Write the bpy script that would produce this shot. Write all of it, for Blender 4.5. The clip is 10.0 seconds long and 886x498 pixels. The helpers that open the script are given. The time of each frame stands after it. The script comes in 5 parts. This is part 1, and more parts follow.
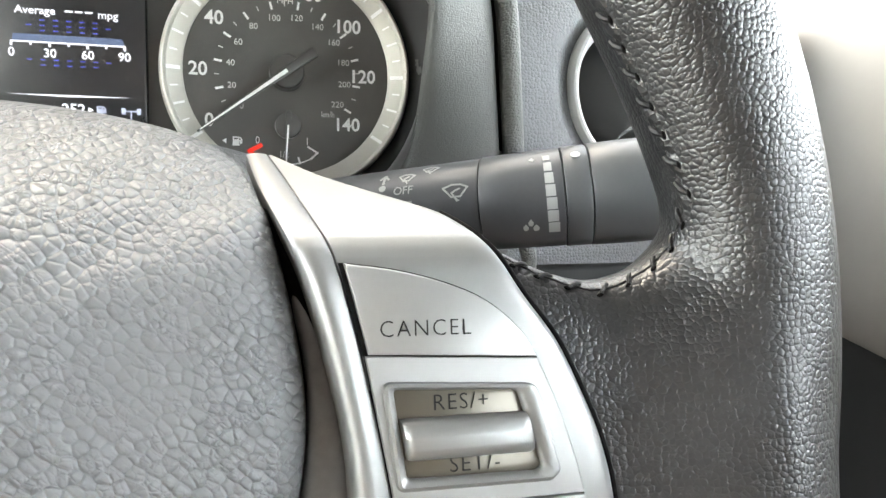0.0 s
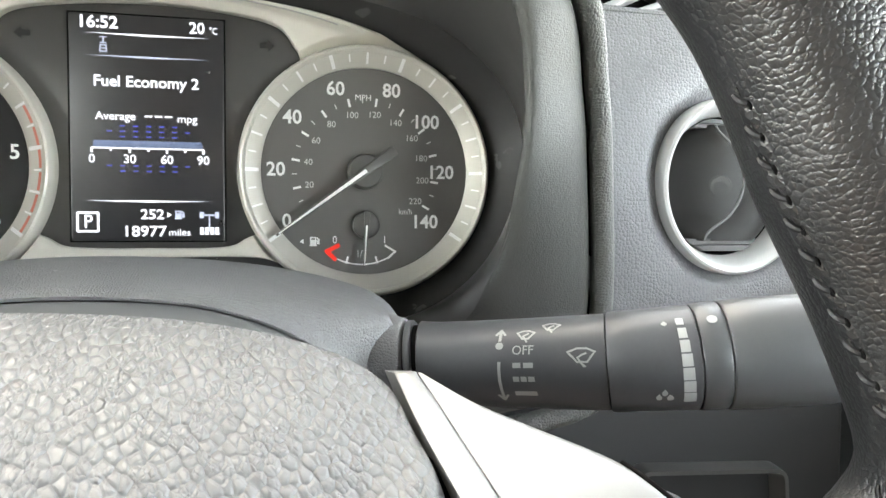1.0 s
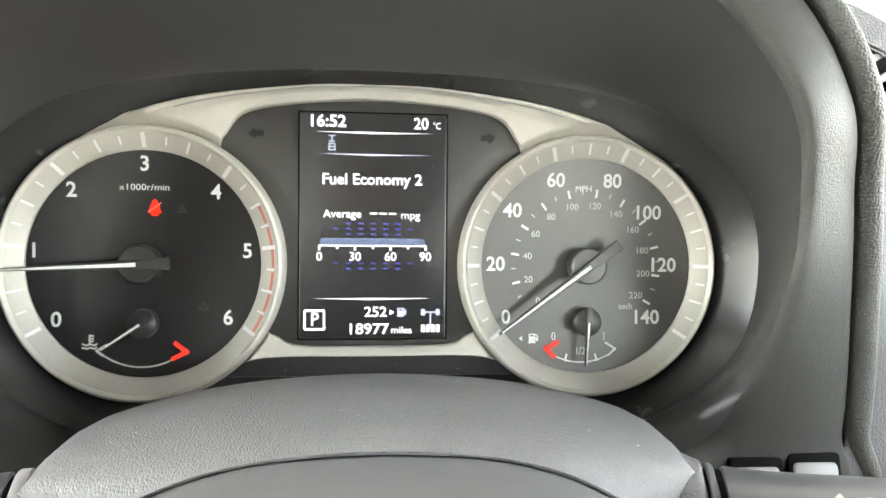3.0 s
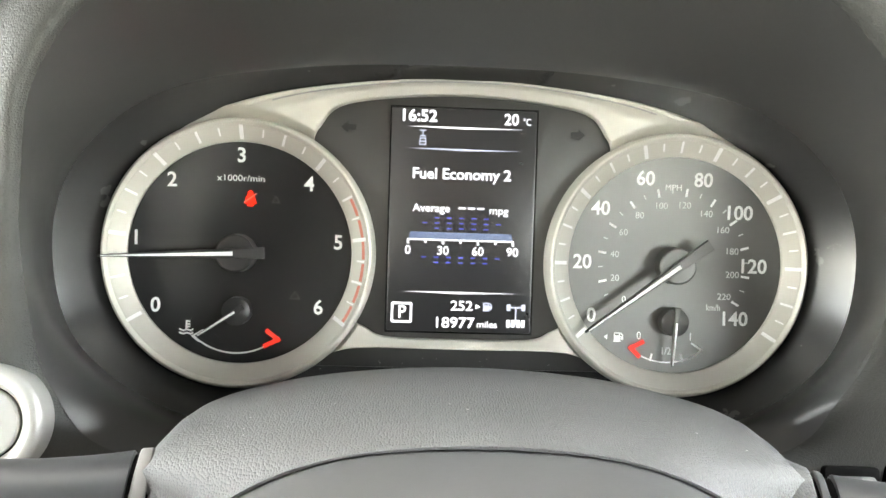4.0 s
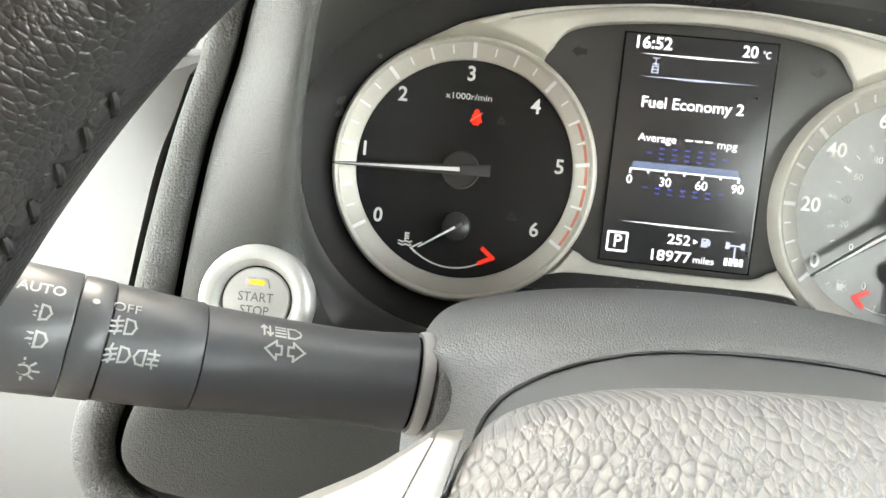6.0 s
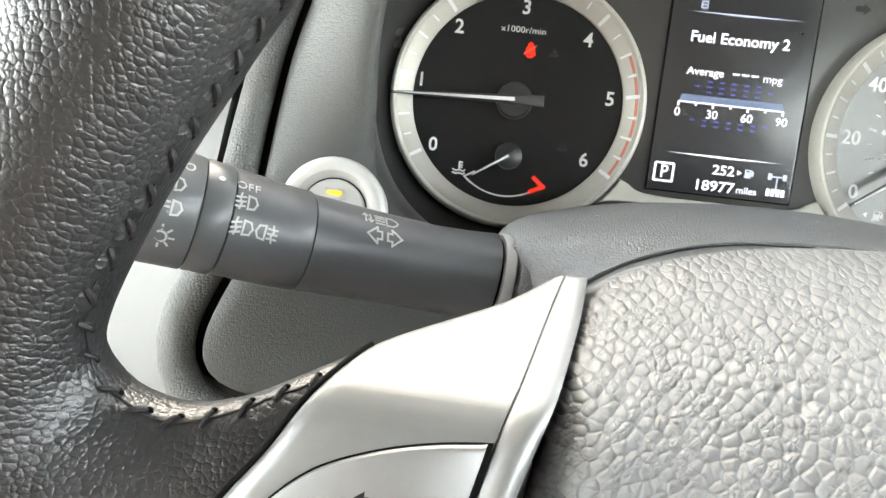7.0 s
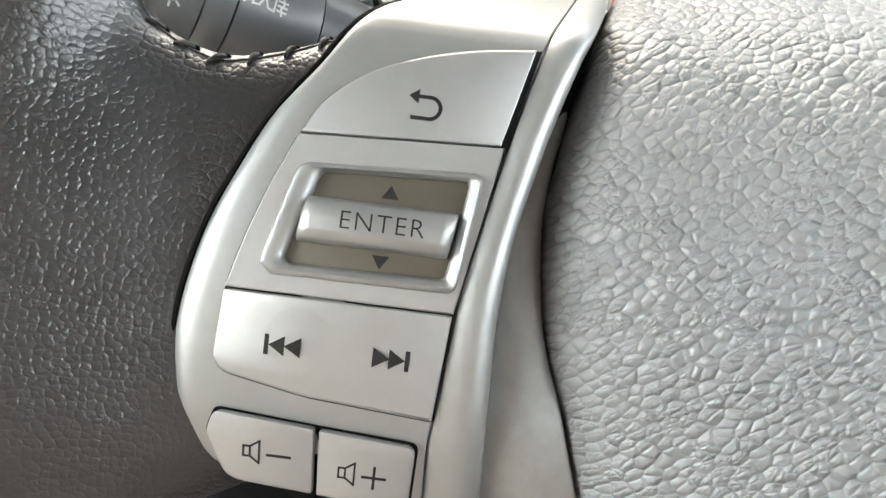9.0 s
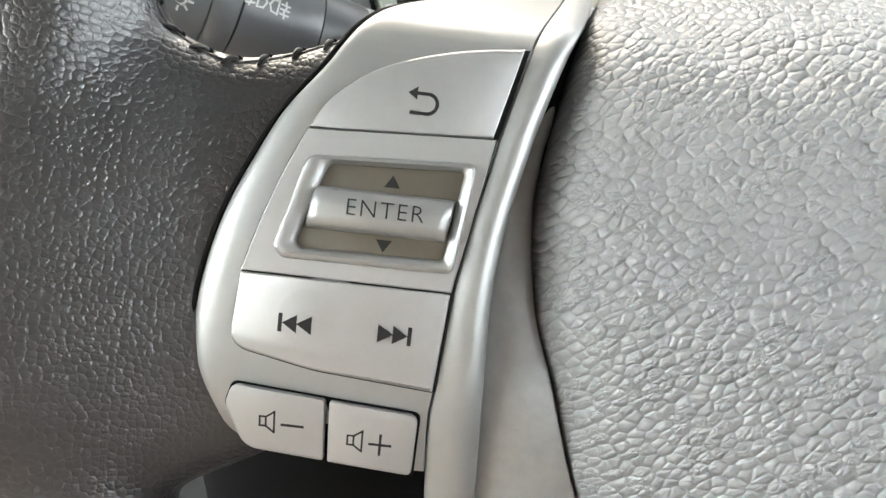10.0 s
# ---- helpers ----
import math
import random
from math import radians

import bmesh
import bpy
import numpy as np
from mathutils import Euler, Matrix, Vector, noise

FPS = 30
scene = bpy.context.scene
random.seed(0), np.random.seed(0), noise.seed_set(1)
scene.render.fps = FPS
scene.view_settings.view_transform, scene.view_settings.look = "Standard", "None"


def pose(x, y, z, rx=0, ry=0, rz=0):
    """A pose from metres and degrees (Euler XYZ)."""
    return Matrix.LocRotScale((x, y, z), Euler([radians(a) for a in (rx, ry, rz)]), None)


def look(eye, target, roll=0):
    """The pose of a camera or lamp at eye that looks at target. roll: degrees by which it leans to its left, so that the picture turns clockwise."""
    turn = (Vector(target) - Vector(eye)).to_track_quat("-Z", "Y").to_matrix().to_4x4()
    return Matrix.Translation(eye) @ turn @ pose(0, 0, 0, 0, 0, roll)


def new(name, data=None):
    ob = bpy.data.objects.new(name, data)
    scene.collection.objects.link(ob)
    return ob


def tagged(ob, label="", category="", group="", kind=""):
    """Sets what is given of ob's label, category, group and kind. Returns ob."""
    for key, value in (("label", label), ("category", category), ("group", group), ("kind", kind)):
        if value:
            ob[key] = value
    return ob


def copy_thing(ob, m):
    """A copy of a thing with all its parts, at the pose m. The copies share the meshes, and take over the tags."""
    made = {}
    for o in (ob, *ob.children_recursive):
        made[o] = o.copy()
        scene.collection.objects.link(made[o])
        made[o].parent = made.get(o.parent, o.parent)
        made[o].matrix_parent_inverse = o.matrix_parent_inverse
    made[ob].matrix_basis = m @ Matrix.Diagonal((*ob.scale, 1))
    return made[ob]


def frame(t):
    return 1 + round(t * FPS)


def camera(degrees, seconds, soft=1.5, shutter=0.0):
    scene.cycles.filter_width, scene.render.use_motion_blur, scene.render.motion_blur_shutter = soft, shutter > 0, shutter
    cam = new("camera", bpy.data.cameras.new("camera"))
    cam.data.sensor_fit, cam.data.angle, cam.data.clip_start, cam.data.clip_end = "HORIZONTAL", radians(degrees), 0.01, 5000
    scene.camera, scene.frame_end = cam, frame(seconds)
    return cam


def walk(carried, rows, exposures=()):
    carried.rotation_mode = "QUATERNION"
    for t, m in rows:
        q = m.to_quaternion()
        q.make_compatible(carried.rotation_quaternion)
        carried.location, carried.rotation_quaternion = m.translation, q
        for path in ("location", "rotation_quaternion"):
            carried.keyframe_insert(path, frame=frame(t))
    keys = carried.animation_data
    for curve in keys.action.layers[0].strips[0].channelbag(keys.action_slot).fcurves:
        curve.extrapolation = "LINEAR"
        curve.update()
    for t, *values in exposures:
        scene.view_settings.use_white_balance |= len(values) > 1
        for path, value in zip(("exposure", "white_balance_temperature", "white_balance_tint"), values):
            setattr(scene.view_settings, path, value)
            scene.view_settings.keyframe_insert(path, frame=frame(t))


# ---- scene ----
cam = camera(64.0, 10.0)
EXPOSURE = 4.76
PATH = [
    (0, 0.08649, -0.37551, 1.09489, 74.794, -3.332, -13.847),
    (0.5, 0.07660, -0.36053, 1.11438, 75.329, -3.188, -13.279),
    (1, 0.06218, -0.34733, 1.13154, 75.894, -2.813, -11.972),
    (1.5, 0.04520, -0.33167, 1.14518, 76.484, -2.488, -10.646),
    (2, 0.02512, -0.32528, 1.15687, 77.004, -2.073, -9.105),
    (2.5, 0.00791, -0.31672, 1.15950, 77.510, -1.741, -7.429),
    (4, -0.02131, -0.31679, 1.16145, 76.576, -2.197, -1.875),
    (4.5, -0.04310, -0.32262, 1.15111, 76.036, -2.771, 0.277),
    (5, -0.06413, -0.32422, 1.14386, 75.431, -3.501, 2.418),
    (5.5, -0.07175, -0.32316, 1.14231, 74.359, -4.230, 4.704),
    (5.7, -0.07398, -0.32333, 1.14195, 73.993, -4.444, 5.352),
    (7, -0.10263, -0.34933, 1.11851, 71.592, -5.596, 5.936),
    (7.5, -0.10182, -0.35574, 1.10474, 71.188, -6.301, 5.397),
    (8, -0.10270, -0.36693, 1.09285, 70.889, -6.878, 4.561),
    (8.5, -0.10667, -0.37137, 1.07684, 71.599, -7.039, 3.161),
    (9, -0.10964, -0.37182, 1.06502, 70.997, -6.774, 2.488),
    (9.5, -0.10991, -0.37599, 1.06371, 70.817, -6.602, 1.831),
    (10, -0.10951, -0.38142, 1.06595, 70.880, -6.203, 2.053),
]
LOOKS = ((0, 0.0, 6800), (0.5, -0.05, 6800), (1, 0.03, 6800), (1.5, 0.17, 6850), (2.5, 0.28, 6950), (4, 0.38, 7100), (5.5, 0.16, 7100), (7, 0.12, 6800), (8, 0.05, 6750), (9, 0.1, 6750), (10, 0.1, 6750))  # seconds, stops, kelvin
walk(cam, [(t, pose(x, y, z, rx, ry, rz)) for t, x, y, z, rx, ry, rz in PATH], [(t, EXPOSURE + d, k, 8) for t, d, k in LOOKS])

# ---- camera exposure is set in walk() above ----
# ---- world and light ----
world = bpy.data.worlds.new("sky")
scene.world = world
world.use_nodes = True
wn = world.node_tree.nodes
sky = wn.new("ShaderNodeTexSky")
sky.sky_type, sky.sun_disc = "NISHITA", False
sky.sun_elevation, sky.sun_rotation = radians(48), radians(-24)
sky.air_density, sky.dust_density, sky.ozone_density = 1.0, 3.0, 1.0
wn["Background"].inputs["Strength"].default_value = 0.1
haze = wn.new("ShaderNodeMix")  # thin overcast: an even white layer over the clear sky
haze.data_type, haze.blend_type = "RGBA", "ADD"
haze.inputs[0].default_value = 1.0
haze.inputs[7].default_value = (6.75, 6.75, 6.4, 1)
world.node_tree.links.new(sky.outputs["Color"], haze.inputs[6])
world.node_tree.links.new(haze.outputs[2], wn["Background"].inputs["Color"])
sun = new("sun", bpy.data.lights.new("sun", "SUN"))
sun.data.energy, sun.data.angle, sun.data.color = 0.12, radians(30), (1.0, 0.98, 0.95)
sun.matrix_world = look((-0.41 * 2, 0.91 * 2 - 0.2, 1.1 + 2 * 1.11), (0.0, -0.2, 1.1))

# ---- frames: the instrument cluster's and the wheel's, in metres; parts are given in millimetres ----
CL = pose(0, 0, 1.1, -12, 0, 0)
WH = CL @ pose(0, -0.243, -0.113, -10, 0, 0)
MM = 0.001


# ---- materials ----
def material(name, color, rough=0.5, metal=0.0, vary=0.15, vary_scale=60.0, grain=None, grain_depth=0.0, fine=0.0, fine_scale=3000.0,
             spec=0.5, wear=0.0, swelling=1.0):
    """Principled material with tone variation at two scales, an optional leather grain of cells of the given size in mm, and fine noise relief."""
    m = bpy.data.materials.new(name)
    m.use_nodes = True
    nt = m.node_tree
    n, l = nt.nodes, nt.links
    b = n["Principled BSDF"]
    b.inputs["Metallic"].default_value = metal
    b.inputs["Specular IOR Level"].default_value = spec
    tc = n.new("ShaderNodeTexCoord")
    big = n.new("ShaderNodeTexNoise")
    big.inputs["Scale"].default_value, big.inputs["Detail"].default_value = vary_scale, 6
    l.new(tc.outputs["Object"], big.inputs["Vector"])
    small = n.new("ShaderNodeTexNoise")
    small.inputs["Scale"].default_value, small.inputs["Detail"].default_value = vary_scale * 14, 3
    l.new(tc.outputs["Object"], small.inputs["Vector"])
    mix = n.new("ShaderNodeMix")
    mix.data_type = "RGBA"
    mix.inputs[6].default_value = (*[c * (1 - vary) for c in color], 1)
    mix.inputs[7].default_value = (*[min(1, c * (1 + vary)) for c in color], 1)
    add = n.new("ShaderNodeMath")
    add.operation = "MULTIPLY_ADD"
    add.inputs[1].default_value, add.inputs[2].default_value = 0.4, 0.0
    l.new(small.outputs["Fac"], add.inputs[0])
    add2 = n.new("ShaderNodeMath")
    add2.operation = "MULTIPLY_ADD"
    add2.inputs[1].default_value = 0.6
    l.new(big.outputs["Fac"], add2.inputs[0])
    l.new(add.outputs[0], add2.inputs[2])
    l.new(add2.outputs[0], mix.inputs[0])
    l.new(mix.outputs[2], b.inputs["Base Color"])
    rr = n.new("ShaderNodeMapRange")
    rr.inputs["To Min"].default_value, rr.inputs["To Max"].default_value = max(0.02, rough - 0.07 - wear), min(1, rough + 0.07 + wear)
    l.new(big.outputs["Fac"], rr.inputs["Value"])
    l.new(rr.outputs[0], b.inputs["Roughness"])
    normal = None
    if grain:
        def node(kind, **values):
            made = n.new(kind)
            for key, value in values.items():
                made.inputs[key.replace("_", " ")].default_value = value
            return made

        def sums(operation, x, y):
            made = n.new("ShaderNodeMath")
            made.operation = operation
            for i, v in enumerate((x, y)):
                if isinstance(v, (int, float)):
                    made.inputs[i].default_value = v
                else:
                    l.new(v, made.inputs[i])
            return made.outputs[0]

        def pebbles(scale, wide):
            """Rounded pebbles between soft creases: height 0 in the crease, 1 on top."""
            steps = []
            for feature, start, end in (("SMOOTH_F1", 0.0, 0.75), ("DISTANCE_TO_EDGE", 0.0, wide)):
                cell = n.new("ShaderNodeTexVoronoi")
                cell.voronoi_dimensions, cell.feature = "2D", feature
                cell.inputs["Scale"].default_value, cell.inputs["Randomness"].default_value = scale, 0.8
                if feature == "SMOOTH_F1":
                    cell.inputs["Smoothness"].default_value = 0.12
                l.new(off.outputs[0], cell.inputs["Vector"])
                step = node("ShaderNodeMapRange", From_Min=start, From_Max=end)
                step.interpolation_type = "LINEAR" if feature == "SMOOTH_F1" else "SMOOTHSTEP"
                l.new(cell.outputs["Distance"], step.inputs["Value"])
                steps.append(step.outputs[0])
            dome = sums("SUBTRACT", 1.0, sums("MULTIPLY", steps[0], steps[0]))
            return sums("ADD", sums("MULTIPLY", dome, 0.78), sums("MULTIPLY", steps[1], 0.22))

        uv = n.new("ShaderNodeUVMap")
        uv.uv_map = "grain"
        size = grain
        warp = node("ShaderNodeTexNoise", Scale=0.7 / size, Detail=1.5)
        l.new(uv.outputs["UV"], warp.inputs["Vector"])
        off = n.new("ShaderNodeVectorMath")
        off.operation = "MULTIPLY_ADD"
        off.inputs[1].default_value = (size * 0.45,) * 3
        l.new(warp.outputs["Color"], off.inputs[0])
        l.new(uv.outputs["UV"], off.inputs[2])
        patchy = node("ShaderNodeTexNoise", Scale=0.3 / size, Detail=2)
        l.new(uv.outputs["UV"], patchy.inputs["Vector"])
        large, little = pebbles(0.9 / size, 0.24), pebbles(1.6 / size, 0.24)
        share = node("ShaderNodeMapRange", From_Min=0.38, From_Max=0.62, To_Min=0.0, To_Max=0.34)
        l.new(patchy.outputs["Fac"], share.inputs["Value"])
        swell = node("ShaderNodeTexNoise", Scale=0.6 / size, Detail=3, Roughness=0.5)
        l.new(uv.outputs["UV"], swell.inputs["Vector"])
        top = sums("ADD", sums("MULTIPLY", large, 0.62), sums("MULTIPLY", sums("MULTIPLY", little, share.outputs[0]), 0.9))
        s = sums("ADD", top, sums("MULTIPLY", swell.outputs["Fac"], swelling))
        crease_shade = node("ShaderNodeMapRange", From_Min=0.0, From_Max=0.3, To_Min=0.86, To_Max=1.0)  # shade of the creases, put into the colour
        l.new(top, crease_shade.inputs["Value"])
        shaded = n.new("ShaderNodeMix")
        shaded.data_type, shaded.blend_type = "RGBA", "MULTIPLY"
        shaded.inputs[0].default_value = 1.0
        l.new(mix.outputs[2], shaded.inputs[6])
        l.new(crease_shade.outputs[0], shaded.inputs[7])
        l.new(shaded.outputs[2], b.inputs["Base Color"])
        bump = n.new("ShaderNodeBump")
        bump.inputs["Strength"].default_value, bump.inputs["Distance"].default_value = 1.0, grain_depth * MM
        l.new(s, bump.inputs["Height"])
        normal = bump
    if fine:
        f = n.new("ShaderNodeTexNoise")
        f.inputs["Scale"].default_value, f.inputs["Detail"].default_value = fine_scale, 4
        l.new(tc.outputs["Object"], f.inputs["Vector"])
        bump = n.new("ShaderNodeBump")
        bump.inputs["Strength"].default_value, bump.inputs["Distance"].default_value = 1.0, fine * MM
        l.new(f.outputs["Fac"], bump.inputs["Height"])
        if normal:
            l.new(normal.outputs[0], bump.inputs["Normal"])
        normal = bump
    if normal:
        l.new(normal.outputs[0], b.inputs["Normal"])
    return m


def glowing(name, color, strength):
    m = bpy.data.materials.new(name)
    m.use_nodes = True
    b = m.node_tree.nodes["Principled BSDF"]
    b.inputs["Base Color"].default_value = (*[0.3 * c for c in color], 1)
    b.inputs["Roughness"].default_value = 0.4
    b.inputs["Emission Color"].default_value = (*color, 1)
    b.inputs["Emission Strength"].default_value = strength
    return m


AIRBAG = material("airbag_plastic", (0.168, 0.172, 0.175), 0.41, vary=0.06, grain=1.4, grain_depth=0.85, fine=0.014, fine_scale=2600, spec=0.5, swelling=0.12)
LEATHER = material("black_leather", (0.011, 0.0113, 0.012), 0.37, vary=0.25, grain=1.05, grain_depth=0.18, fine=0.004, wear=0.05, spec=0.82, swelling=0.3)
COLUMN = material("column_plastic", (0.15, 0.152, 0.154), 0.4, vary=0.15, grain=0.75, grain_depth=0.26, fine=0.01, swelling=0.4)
HUB = material("hub_plastic", (0.1, 0.103, 0.106), 0.5, vary=0.12, fine=0.01)
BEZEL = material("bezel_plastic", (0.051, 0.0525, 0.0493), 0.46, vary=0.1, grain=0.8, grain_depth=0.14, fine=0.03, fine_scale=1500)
TUNNEL = material("tunnel_plastic", (0.052, 0.0525, 0.052), 0.33, vary=0.2, fine=0.02, spec=0.8)
SURROUND = material("surround_plastic", (0.034, 0.034, 0.034), 0.25, vary=0.15, fine=0.004, spec=0.7)
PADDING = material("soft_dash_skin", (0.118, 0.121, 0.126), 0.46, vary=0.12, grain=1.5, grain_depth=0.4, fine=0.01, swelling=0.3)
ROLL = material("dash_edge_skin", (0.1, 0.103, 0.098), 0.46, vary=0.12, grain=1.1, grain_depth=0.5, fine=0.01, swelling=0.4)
SILVER = material("satin_silver_paint", (0.285, 0.286, 0.281), 0.44, metal=0.66, vary=0.1, vary_scale=380, fine=0.012, fine_scale=9000)
BUTTON = material("silver_button_paint", (0.345, 0.345, 0.338), 0.45, metal=0.66, vary=0.09, vary_scale=380, fine=0.012, fine_scale=9000)
DISH = material("bronze_grey_recess", (0.125, 0.113, 0.091), 0.32, metal=0.5, vary=0.08)
CHAMPAGNE = material("champagne_ring_paint", (0.6, 0.58, 0.522), 0.5, metal=0.3, vary=0.05, fine=0.004)
RINGFACE = material("tick_ring_paint", (0.52, 0.503, 0.45), 0.48, metal=0.3, vary=0.05)
LEVER = material("lever_plastic", (0.073, 0.0755, 0.08), 0.38, vary=0.15, fine=0.02, fine_scale=4000)
LEVER_END = material("lever_knob_plastic", (0.078, 0.081, 0.084), 0.36, vary=0.12, fine=0.02, fine_scale=4000)
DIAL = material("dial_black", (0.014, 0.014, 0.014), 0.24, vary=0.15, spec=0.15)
# satin charcoal, with a veil of reflected light put into the colour
DIAL_GREY = material("dial_charcoal_veiled", (0.14, 0.137, 0.13), 0.42, metal=0.75, vary=0.12, spec=0.5, fine=0.004, fine_scale=2500)
# the fascia's grey holds the same reflected veil
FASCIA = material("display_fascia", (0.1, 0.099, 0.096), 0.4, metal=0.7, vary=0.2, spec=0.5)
SCREEN = material("display_glass", (0.014, 0.014, 0.016), 0.3, vary=0.1, spec=0.9)
# near-black, also painted in for the shade inside gaps and holes
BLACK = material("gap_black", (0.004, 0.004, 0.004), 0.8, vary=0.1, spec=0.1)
GLOSS = material("hub_cap_black", (0.025, 0.025, 0.025), 0.35, vary=0.1)
# speedometer hubs and needles: reflected light painted in as grey
HUB_GREY = material("hub_cap_veiled_grey", (0.11, 0.108, 0.103), 0.4, metal=0.7, vary=0.1)
PRINT = material("white_print", (0.78, 0.78, 0.77), 0.5, vary=0.03)
LEVER_PRINT = material("lever_print", (0.38, 0.38, 0.37), 0.5, vary=0.05)
PRINT_DIM = material("grey_print", (0.55, 0.55, 0.53), 0.5, vary=0.05)
GHOST = material("unlit_symbol", (0.019, 0.019, 0.019), 0.45, vary=0.05)
ENGRAVED = material("dark_button_print", (0.012, 0.012, 0.012), 0.6, vary=0.1, spec=0.2)
TICK = material("tick_white", (0.82, 0.81, 0.80), 0.4, vary=0.03)
REDLINE = material("redline_print", (0.55, 0.16, 0.11), 0.45, vary=0.05)
NEEDLE = material("needle_white", (0.85, 0.85, 0.84), 0.4, vary=0.02)
THREAD = material("black_thread", (0.012, 0.012, 0.013), 0.6, vary=0.2, fine=0.05, fine_scale=5000)
VENTRING = material("vent_ring_silver", (0.55, 0.56, 0.55), 0.4, metal=0.35, vary=0.04)
EDGE_GREY = material("light_edge_grey", (0.14, 0.14, 0.14), 0.45, vary=0.1)
VANE = material("vent_vane_plastic", (0.06, 0.06, 0.058), 0.45, vary=0.12, spec=0.35)
LIGHTTRIM = material("light_grey_trim", (0.45, 0.46, 0.47), 0.45, vary=0.05)
CABIN = material("cabin_trim", (0.09, 0.077, 0.066), 0.8, vary=0.2, vary_scale=8)
BLOCKER_BROWN = material("blocker_brown", (0.31, 0.25, 0.215), 0.9, vary=0.2, vary_scale=8)
DOOR_CARD = material("door_card", (0.27, 0.266, 0.258), 0.6, vary=0.06, vary_scale=8)
CABIN_DARK = material("floor_bounce_beige", (0.3, 0.245, 0.2), 0.95, vary=0.3, vary_scale=10)
HEADLINING = material("headlining", (0.40, 0.41, 0.41), 0.9, vary=0.05)
ASPHALT = material("asphalt", (0.12, 0.12, 0.115), 0.9, vary=0.3, vary_scale=4)
COLLAR = material("collar_grey", (0.34, 0.335, 0.325), 0.4, vary=0.08)
LCD_WHITE = glowing("display_white", (0.85, 0.9, 1.0), 0.066)
DOTS = glowing("display_dim_blue", (0.10, 0.13, 0.75), 0.045)
ARM = material("sparkle_silver_paint", (0.27, 0.27, 0.265), 0.48, metal=0.55, vary=0.3, vary_scale=420, fine=0.03, fine_scale=7000)
START_PRINT = material("grey_button_print", (0.13, 0.13, 0.126), 0.5, vary=0.05)
LCD_BAR = glowing("display_bar_blue", (0.20, 0.27, 0.45), 0.022)
LCD_SOFT = glowing("display_soft_blue", (0.45, 0.5, 0.65), 0.050)
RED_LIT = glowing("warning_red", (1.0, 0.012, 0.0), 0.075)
RED_CHEVRON = glowing("chevron_red", (0.9, 0.03, 0.01), 0.035)
AMBER = glowing("amber_led", (1.0, 0.48, 0.01), 0.065)




def clear_pane(name, gloss, rough):
    """Thin clear plastic: what lies behind shows through, with a faint reflection."""
    m = bpy.data.materials.new(name)
    m.use_nodes = True
    n, l = m.node_tree.nodes, m.node_tree.links
    n.remove(n["Principled BSDF"])
    mix, through_, shine = n.new("ShaderNodeMixShader"), n.new("ShaderNodeBsdfTransparent"), n.new("ShaderNodeBsdfGlossy")
    mix.inputs[0].default_value, shine.inputs["Roughness"].default_value = gloss, rough
    l.new(through_.outputs[0], mix.inputs[1])
    l.new(shine.outputs[0], mix.inputs[2])
    l.new(mix.outputs[0], n["Material Output"].inputs["Surface"])
    return m


LENS = clear_pane("clear_lens", 0.016, 0.3)
TINTED = clear_pane("tinted_windscreen", 0.04, 0.02)
TINTED.node_tree.nodes["Transparent BSDF"].inputs["Color"].default_value = (0.49, 0.49, 0.482, 1)
STARTSILVER = material("start_button_silver", (0.52, 0.52, 0.50), 0.42, metal=0.4, vary=0.04)
TRIM_SILVER = material("centre_trim_silver", (0.155, 0.155, 0.153), 0.48, metal=0.8, vary=0.06, fine=0.01)
KNEE = material("knee_panel_plastic", (0.018, 0.019, 0.02), 0.6, vary=0.15, spec=0.3)
SLAT = material("slat_grey", (0.3, 0.305, 0.305), 0.42, vary=0.1)
BACKDROP_GREY = material("backdrop_grey", (0.2, 0.21, 0.2), 0.9, vary=0.3, vary_scale=1.5)
DARK_BACKING = material("dark_backing_black", (0.006, 0.006, 0.006), 0.8, vary=0.1, spec=0.1)
GRAINED = (AIRBAG, LEATHER, COLUMN, PADDING, ROLL, BEZEL)


# ---- mesh helpers; all lengths in millimetres ----
def thing(name, matrix, label, category, group="", kind=""):
    ob = new(name)
    ob.empty_display_size = 0.01
    ob.matrix_world = matrix
    return tagged(ob, label, category, group, kind)


def by_facing(co, no):
    """Lengths in mm over a surface, taken along the plane that the face looks out of."""
    a = [abs(v) for v in no]
    return (co.x, co.z) if a[1] >= max(a[0], a[2]) * 0.8 else (co.y, co.z) if a[0] >= a[2] else (co.x, co.y)


def over_cushion(co, no):
    """Lengths in mm over the airbag cover, drawn out along the slant in which its pebbles lie on either side."""
    x = math.sqrt(co.x ** 2 + 60)
    return ((x - co.z) * 0.707 / 1.4, (x + co.z) * 0.707)


def mesh_of(bm, smooth=True, sharp=40, unroll=None):
    bmesh.ops.recalc_face_normals(bm, faces=bm.faces)
    if unroll:
        layer = bm.loops.layers.uv.new("grain")
        for f in bm.faces:
            for c in f.loops:
                c[layer].uv = unroll(c.vert.co, f.normal)
    for v in bm.verts:
        v.co *= MM
    for f in bm.faces:
        f.smooth = smooth
    me = bpy.data.meshes.new("mesh")
    bm.to_mesh(me)
    bm.free()
    if smooth:
        me.set_sharp_from_angle(angle=radians(sharp))
    return me


def part(name, bm, mat, parent, label="", kind="", sharp=40):
    """Links a bmesh, in millimetres in the frame of its thing, as one mesh under a thing or a part."""
    me = mesh_of(bm, sharp=sharp, unroll=over_cushion if mat is AIRBAG else by_facing if mat in GRAINED else None)
    me.name = name
    me.materials.append(mat)
    ob = new(name, me)
    ob.parent = parent
    return tagged(ob, label, kind=kind)


